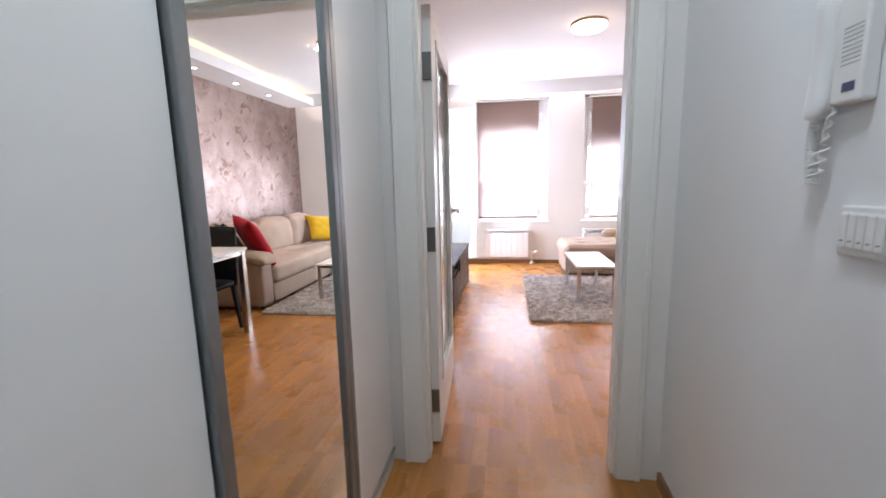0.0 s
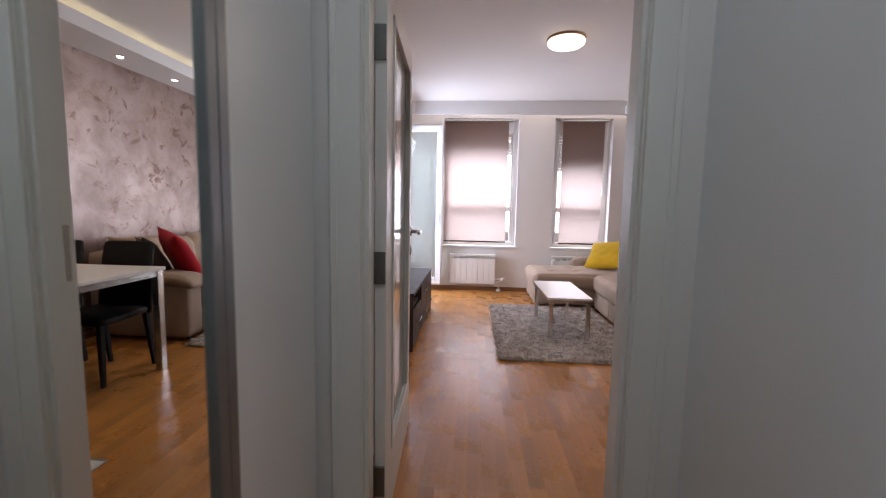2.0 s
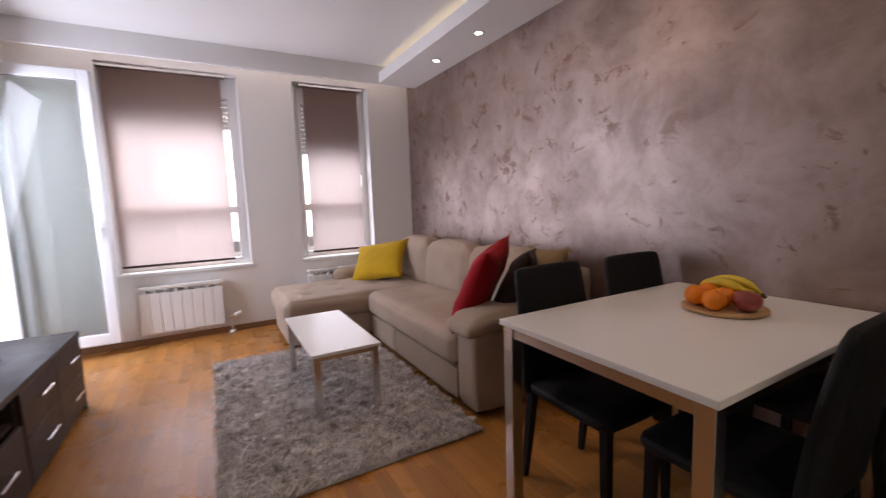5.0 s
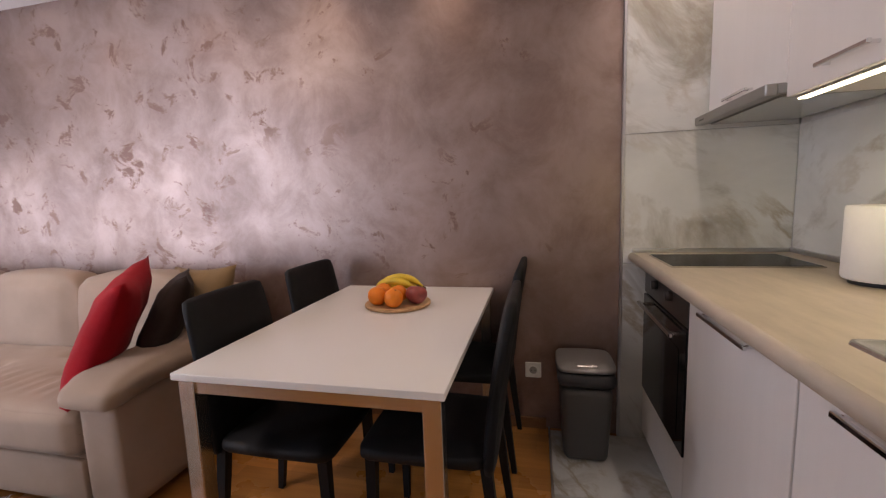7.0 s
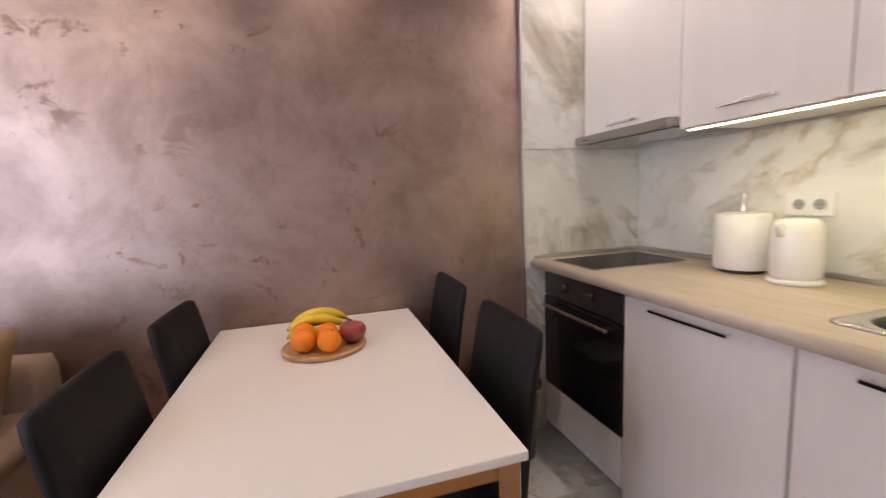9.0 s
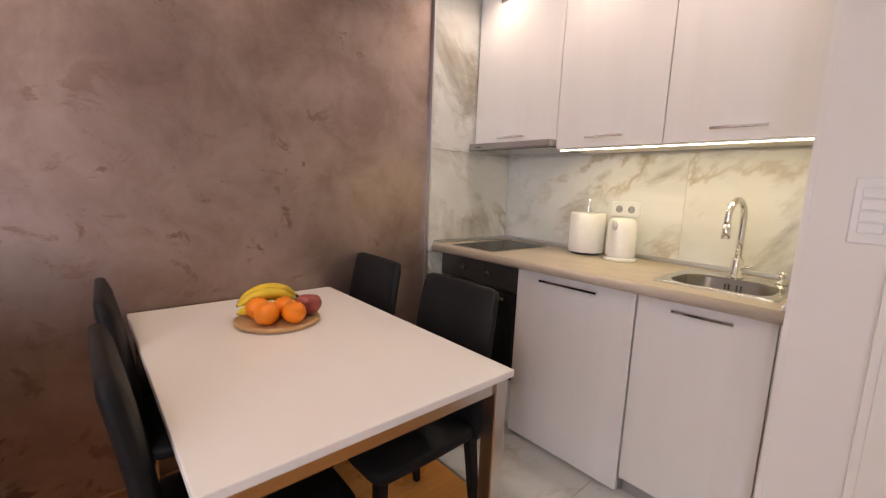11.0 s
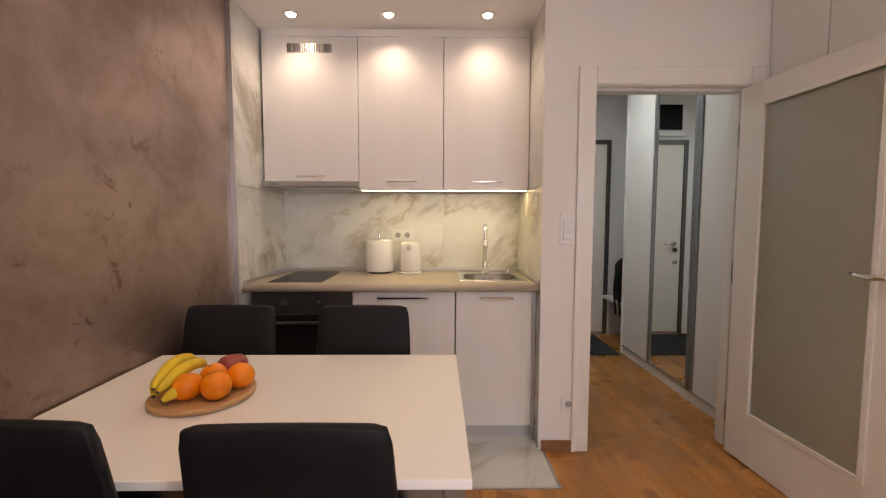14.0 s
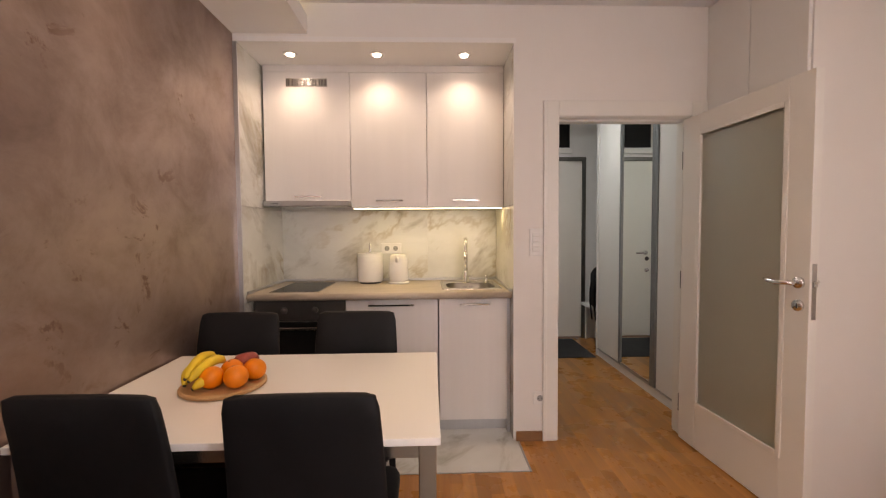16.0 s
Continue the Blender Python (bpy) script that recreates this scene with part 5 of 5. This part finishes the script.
for i in range(15):
    a = math.pi * i / 14
    prof.append((max(0.003, 0.047 * math.sin(a) * (1 + 0.06 * math.cos(a) * -1)), 0.043 - 0.042 * math.cos(a) - (0.010 * max(0, -math.cos(a)) ** 8)))
part("skin", lathe(prof, 24), M_APPLE, ap, "", True)


def banana(x, y, z, spin, tilt, size=1.0):
    b = thing("banana", "ripe yellow banana with dark tips", "banana", pose(x, y, z, tilt, 0, spin), "fruit on the board")
    R = 0.115 * size
    pts = [(R * math.sin(a), 0, R * math.cos(a) - R * 0.62) for a in [(-0.80 + 1.6 * i / 14) for i in range(15)]]
    rad = [0.006, 0.012, 0.0155, 0.0175, 0.0185, 0.019, 0.019, 0.019, 0.0185, 0.018, 0.017, 0.0155, 0.012, 0.0075, 0.0055]
    part("skin", tube(pts, rad, 7), M_BANANA, b, "", True)
    e = Vector(pts[0]) + (Vector(pts[0]) - Vector(pts[1])) * 0.3
    part("tip", tube([pts[0], e], [0.0062, 0.005], 7), M_STEM, b, "dark tip")
    f = Vector(pts[-1]) + (Vector(pts[-1]) - Vector(pts[-2])) * 1.2
    part("stalk", tube([pts[-1], f], [0.0058, 0.0068], 7), M_STEM, b, "brown stalk")


banana(2.282, 2.838, ZB + 0.014, -100, 42, 0.92)
banana(2.294, 2.812, ZB + 0.036, -97, 22, 1.2)
banana(2.322, 2.798, ZB + 0.040, -90, 8, 1.25)
banana(2.338, 2.798, ZB + 0.012, -86, -22, 1.0)

# ---- coffee table, rug ----
rug_bm = bmesh.new()
rx0, rx1, ry0, ry1 = 0.445, 1.665, 3.655, 5.51
add_box(rug_bm, rx0, rx1, ry0, ry1, 0.0, 0.012, 0.004)
rug = thing("shaggy_rug", "shaggy grey-beige long-pile rug on the parquet", "rug", pose(0, 0, 0))
part("backing", rug_bm, M_RUG, rug)
rng = random.Random(4)
vs, fs = [], []
for i in range(30000):
    x, y = rng.uniform(rx0 - 0.004, rx1 + 0.004), rng.uniform(ry0 - 0.004, ry1 + 0.004)
    clump = noise.noise(Vector((x * 9, y * 9, 0.3)))
    lean = clump * 4.0 + noise.noise(Vector((x * 3, y * 3, 5.3))) * 2.5 + rng.uniform(-0.5, 0.5)
    L = rng.uniform(0.026, 0.046)
    dx, dy = math.cos(lean * 2) * L, math.sin(lean * 2) * L
    h = rng.uniform(0.014, 0.024) + 0.012 * max(0, noise.noise(Vector((x * 13, y * 13, 8))))
    w = 0.0036
    ox, oy = -dy / L * w, dx / L * w
    k = len(vs)
    vs += [(x - ox, y - oy, 0.010), (x + ox, y + oy, 0.010), (x + dx * 0.5 + ox * 0.9, y + dy * 0.5 + oy * 0.9, 0.012 + h), (x + dx * 0.5 - ox * 0.9, y + dy * 0.5 - oy * 0.9, 0.012 + h), (x + dx, y + dy, 0.010 + h * 0.7)]
    fs += [(k, k + 1, k + 2, k + 3), (k + 3, k + 2, k + 4)]
pm = bpy.data.meshes.new("pile")
pm.from_pydata(vs, [], fs)
M_PILE, pnt, pb = material("rug_pile")
tint = pnt.nodes.new("ShaderNodeMath")
tint.operation = 'MULTIPLY_ADD'
pnt.links.new(pnt.nodes.new("ShaderNodeNewGeometry").outputs["Random Per Island"], tint.inputs[0])
tint.inputs[1].default_value = 0.45
# whitish highlights and dark hollows of the clumps, mixed into the fibre colour
tuft = pnt.nodes.new("ShaderNodeMath")
tuft.operation = 'MULTIPLY_ADD'
pnt.links.new(noise_tex(pnt, 14, 4, 0.6), tuft.inputs[0])
tuft.inputs[1].default_value, tuft.inputs[2].default_value = 2.0, -0.72
pnt.links.new(tuft.outputs[0], tint.inputs[2])
pv = ramp(pnt, tint.outputs[0], [(0.05, (0.24, 0.20, 0.18)), (0.45, (0.56, 0.495, 0.45)), (0.9, (0.84, 0.79, 0.755))])
pnt.links.new(pv, pb.inputs["Base Color"])
pb.inputs["Roughness"].default_value = 0.8
pm.materials.append(M_PILE)
pile = new("pile", pm)
pile.parent = rug
tagged(pile, "long grey and beige fibres", kind="stuff")

ct = thing("coffee_table", "small white-topped coffee table with metal legs", "coffee table", pose(0, 0, 0))
CX0, CX1, CY0, CY1, CZ = 0.912, 1.306, 4.150, 5.048, 0.418
part("tabletop", box(CX0, CX1, CY0, CY1, CZ - 0.018, CZ, 0.002, 2), M_TABLE, ct, "white laminate top")
for x in (CX0 + 0.012, CX1 - 0.047):
    for y in (CY0 + 0.012, CY1 - 0.047):
        part("leg", box(x, x + 0.035, y, y + 0.035, 0.014, CZ - 0.018, 0.002), M_LEGMETAL, ct)
for r in ((CX0 + 0.047, CX1 - 0.047, CY0 + 0.015, CY0 + 0.035), (CX0 + 0.047, CX1 - 0.047, CY1 - 0.035, CY1 - 0.015), (CX0 + 0.015, CX0 + 0.035, CY0 + 0.047, CY1 - 0.047), (CX1 - 0.035, CX1 - 0.015, CY0 + 0.047, CY1 - 0.047)):
    part("apron", box(*r, CZ - 0.045, CZ - 0.0185), M_LEGMETAL, ct)

# ---- sofa ----
sf = thing("corner_sofa", "taupe microfibre corner sofa with a chaise and loose back cushions", "sofa", pose(0, 0, 0))
part("chaise_base", soft_box(0.985, 2.58, 5.46, 6.30, 0.05, 0.27, 0.03, 0.004, 8), M_SOFA, sf, "", True)


def tufted(x0, x1, y0, y1, z0, z1, rows, radius=0.06, puff=0.02):
    bm = soft_box(x0, x1, y0, y1, z0, z1, radius, puff, 60)
    for v in bm.verts:
        if v.co.z > (z0 + z1) / 2:
            for bx, by in rows:
                d2 = (v.co.x - bx) ** 2 + (v.co.y - by) ** 2
                v.co.z -= 0.028 * math.exp(-d2 / 0.0018) + 0.012 * math.exp(-d2 / 0.02)
            v.co.z += 0.009 * noise.noise(Vector((v.co.x * 6, v.co.y * 6, 2.0)))
    return bm


chaise_btn = [(1.22, 5.75), (1.22, 6.02), (1.52, 5.75), (1.52, 6.02), (1.85, 5.8)]
cc = part("chaise_cushion", tufted(0.965, 2.36, 5.44, 6.31, 0.24, 0.435, chaise_btn, 0.07, 0.018), M_SOFA, sf, "", True)
for x, y in chaise_btn[:4]:
    part("button", lathe([(0.013, 0.405), (0.013, 0.414), (0.007, 0.420)], 12), M_SOFA, cc, "", True, pose(x, y, 0.0))
part("seat_base", soft_box(1.712, 2.58, 3.955, 5.45, 0.05, 0.26, 0.025, 0.003, 8), M_SOFA, sf, "", True)
part("drawer_front", soft_box(1.692, 1.727, 3.958, 4.895, 0.045, 0.232, 0.012, 0.002, 6), M_SOFA, sf, "", True)
part("drawer_front", soft_box(1.692, 1.727, 4.910, 5.44, 0.045, 0.232, 0.012, 0.002, 6), M_SOFA, sf, "", True)
seat_btn = [(2.0, 4.38), (2.0, 4.9), (2.0, 5.25), (2.2, 4.65)]
bm = tufted(1.670, 2.38, 3.958, 5.45, 0.238, 0.445, seat_btn, 0.06, 0.018)
for v in bm.verts:
    if v.co.z > 0.40:
        v.co.z += 0.006 * math.sin(v.co.y * 75 + 3 * noise.noise(Vector((v.co.x * 3, v.co.y * 3, 0)))) * math.exp(-((v.co.x - 1.86) / 0.09) ** 2)
part("seat_cushion", bm, M_SOFA, sf, "", True)
part("back_frame", soft_box(2.43, 2.615, 3.745, 6.31, 0.05, 0.78, 0.05, 0.004, 10), M_SOFA, sf, "", True)
for y0, y1 in ((5.50, 6.12), (4.76, 5.48), (3.98, 4.74)):
    bm = soft_box(2.26, 2.47, y0, y1, 0.42, 0.845, 0.055, 0.035, 14, 0.010)
    for v in bm.verts:
        v.co.x += 0.10 * (v.co.z - 0.42)
        v.co.z -= 0.02 * abs((v.co.y - (y0 + y1) / 2) / (y1 - y0) * 2) ** 3 * (1 if v.co.z > 0.7 else 0)
    part("back_cushion", bm, M_SOFA, sf, "", True)
part("armrest_body", soft_box(1.692, 2.60, 3.735, 3.950, 0.03, 0.53, 0.045, 0.004, 8), M_SOFA, sf, "", True)
bm = soft_box(1.650, 2.52, 3.712, 3.992, 0.495, 0.602, 0.054, 0.010, 12)
for v in bm.verts:
    u = max(0, 1.90 - v.co.x) / 0.3
    v.co.z -= 0.06 * u * u
part("armrest_pad", bm, M_SOFA, sf, "", True)
part("chaise_armrest", soft_box(1.60, 2.30, 6.19, 6.37, 0.38, 0.555, 0.075, 0.008, 10), M_SOFA, sf, "", True)
for x, y in ((1.03, 5.52), (1.03, 6.24), (1.76, 3.83), (2.5, 3.83), (2.5, 6.24), (1.8, 5.4)):
    part("foot", cyl((x, y, 0.0), (x, y, 0.06), 0.022, 0.026, 14), M_DKPLASTIC, sf)

def cushion(name, w, h, t, mat, label, x, y, z, turn, lean, spin):
    m = Matrix.Translation((x, y, z)) @ pose(0, 0, 0, 0, 0, turn) @ pose(0, 0, 0, lean, 0, 0) @ pose(0, 0, 0, 0, 0, spin)
    solid(name, pillow(w, h, t), mat, label, "cushion", "sofa cushions", True, m)


cushion("yellow_cushion", 0.58, 0.47, 0.15, M_YELLOW, "mustard yellow velvet cushion leaning in the sofa corner", 2.00, 5.98, 0.625, -56, 48, 12)
cushion("red_cushion", 0.52, 0.585, 0.17, M_RED, "deep red velvet cushion leaning on the sofa arm", 1.955, 4.065, 0.685, 222, 64, -7)
cushion("brown_cushion", 0.50, 0.48, 0.15, M_BROWNCUSH, "dark brown satin cushion behind the red one", 2.165, 3.975, 0.675, 222, 64, 4)
cushion("tan_cushion", 0.52, 0.42, 0.16, M_TANCUSH, "tan brown velvet cushion on the sofa back", 2.36, 4.00, 0.695, 255, 66, 4)

# ---- media unit ----
tv = thing("media_unit", "low dark brown media unit with drawers and an open shelf", "media unit", pose(-0.27, 0, 0))
VD, VY0, VY1, VZ = 0.50, 3.75, 5.22, 0.50
part("top", box(-VD, 0.004, VY0, VY1, VZ - 0.03, VZ, 0.002), M_DARKWOOD, tv)
part("side", box(-VD, 0.0, VY0, VY0 + 0.022, 0.0, VZ - 0.03, 0.001), M_DARKWOOD, tv)
part("side", box(-VD, 0.0, VY1 - 0.022, VY1, 0.0, VZ - 0.03, 0.001), M_DARKWOOD, tv)
part("back_panel", box(-VD, -VD + 0.01, VY0 + 0.022, VY1 - 0.022, 0.03, VZ - 0.03), M_DARKWOOD, tv)
part("bottom", box(-VD + 0.01, -0.01, VY0 + 0.022, VY1 - 0.022, 0.03, 0.05), M_DARKWOOD, tv)
part("divider", box(-VD + 0.01, -0.02, 4.28, 4.30, 0.05, VZ - 0.03), M_DARKWOOD, tv)
part("divider", box(-VD + 0.01, -0.02, 4.74, 4.76, 0.05, VZ - 0.03), M_DARKWOOD, tv)
part("shelf", box(-VD + 0.01, -0.03, VY0 + 0.022, 4.28, 0.335, 0.353), M_DARKWOOD, tv)
for y0, y1, z0, z1 in ((VY0 + 0.02, 4.285, 0.035, 0.33), (4.305, 4.745, 0.035, 0.245), (4.305, 4.745, 0.25, 0.465), (4.755, VY1 - 0.02, 0.035, 0.245), (4.755, VY1 - 0.02, 0.25, 0.465)):
    d = part("drawer_front", box(-0.018, 0.0, y0, y1, z0, z1, 0.0015), M_DARKWOOD, tv)
    ym, zm = (y0 + y1) / 2, (z0 + z1) / 2 + 0.03
    part("handle", boxes([(0.022, 0.032, ym - 0.075, ym + 0.075, zm - 0.006, zm + 0.006), (0.0, 0.024, ym - 0.07, ym - 0.06, zm - 0.005, zm + 0.005), (0.0, 0.024, ym + 0.06, ym + 0.07, zm - 0.005, zm + 0.005)], 0.002), M_CHROME, d, "silver bar handle")

# television on the media unit, shelf on the wall above
tel = thing("television", "flat dark-screened television standing on the media unit", "television", pose(-0.57, 4.40, VZ))
part("casing", box(-0.045, 0.0, -0.50, 0.50, 0.055, 0.625, 0.006, 2), M_DKPLASTIC, tel)
part("screen", box(-0.001, 0.0025, -0.486, 0.486, 0.075, 0.612), M_BLACKGLASS, tel, "dark glossy screen")
part("bezel", boxes([(0.0, 0.005, -0.50, 0.50, 0.612, 0.625), (0.0, 0.005, -0.50, 0.50, 0.055, 0.075), (0.0, 0.005, -0.50, -0.486, 0.075, 0.612), (0.0, 0.005, 0.486, 0.50, 0.075, 0.612)]), M_DKPLASTIC, tel)
for y in (-0.36, 0.36):
    part("foot", boxes([(-0.13, 0.10, y - 0.012, y + 0.012, 0.0, 0.012), (-0.035, -0.012, y - 0.010, y + 0.010, 0.010, 0.060)], 0.003), M_DKPLASTIC, tel, "dark plastic foot")
ws = thing("wall_shelf", "narrow grey-white wall shelf above the media unit", "shelf", pose(X_LEFT, 4.45, 1.49))
part("board", box(0.0, 0.14, -0.55, 0.55, 0.0, 0.028, 0.002), M_WARD, ws)
for y in (-0.35, 0.35):
    part("bracket", boxes([(0.0, 0.10, y - 0.01, y + 0.01, -0.012, 0.0), (0.0, 0.012, y - 0.01, y + 0.01, -0.09, -0.012)], 0.002), M_ALU, ws, "metal bracket")

# ---- floors: tiles and staves ----
TILE_Y1 = 2.125
floor_ob = bpy.data.objects["floor"]
for x0, x1 in ((NICHE_L - 0.01, 1.54), (1.542, 2.14), (2.142, X_ACC - 0.024)):
    for y0, y1 in ((Y_BACK + 0.02, 1.52), (1.522, TILE_Y1 - 0.006)):
        part("floor_tile", box(x0, x1, y0, y1, -0.010, 0.0025, 0.001), M_MARBLE_F, floor_ob)
part("threshold_strip", box(NICHE_L - 0.02, X_ACC, TILE_Y1 - 0.005, TILE_Y1 + 0.004, -0.010, 0.0045), M_ALU, floor_ob)
part("threshold_strip", box(NICHE_L - 0.02, NICHE_L - 0.011, Y_DW + 0.016, TILE_Y1 - 0.005, -0.010, 0.0045), M_ALU, floor_ob)
SW, SL = 0.0695, 0.42
bm = box(0, SW - 0.0002, 0, SL - 0.0003, -0.012, 0.0)
stave_mesh = bpy.data.meshes.new("stave")
bmesh.ops.recalc_face_normals(bm, faces=bm.faces[:])
bm.to_mesh(stave_mesh)
bm.free()
stave_mesh.materials.append(M_PARQUET)
rng = random.Random(11)
rest = bmesh.new()
count = 0
areas = ((X_LEFT, X_ACC, Y_DW - 0.13, Y_WIN), (X_WARD - 0.7, X_HALL_R, Y_ENTRY, Y_DW - 0.13))
nx0 = int(math.floor((X_WARD - 0.72) / SW)) - 1
for ix in range(nx0, int(X_ACC / SW) + 2):
    off = rng.uniform(0, SL)
    for iy in range(-4, 18):
        x0, y0 = ix * SW, iy * SL + off
        for ax0, ax1, ay0, ay1 in areas:
            cx0, cx1, cy0, cy1 = max(x0, ax0), min(x0 + SW, ax1), max(y0, ay0), min(y0 + SL, ay1)
            if cx1 - cx0 < 0.004 or cy1 - cy0 < 0.004:
                continue
            if cx0 > NICHE_L and cy1 < TILE_Y1:
                continue
            whole = abs(cx1 - cx0 - SW) < 1e-4 and abs(cy1 - cy0 - SL) < 1e-4
            near = -0.1 < cx0 < 1.0 and 1.7 < cy0 < 6.2
            if whole and near and count < 295:
                ob = new("stave", stave_mesh)
                ob.parent = floor_ob
                ob.location = (cx0, cy0, 0)
                count += 1
            else:
                add_box(rest, cx0, cx1 - 0.0002, cy0, cy1 - 0.0003, -0.0119, 0.0)
r = part("staves", rest, M_PARQUET_J, floor_ob)
tagged(r, kind="stuff")
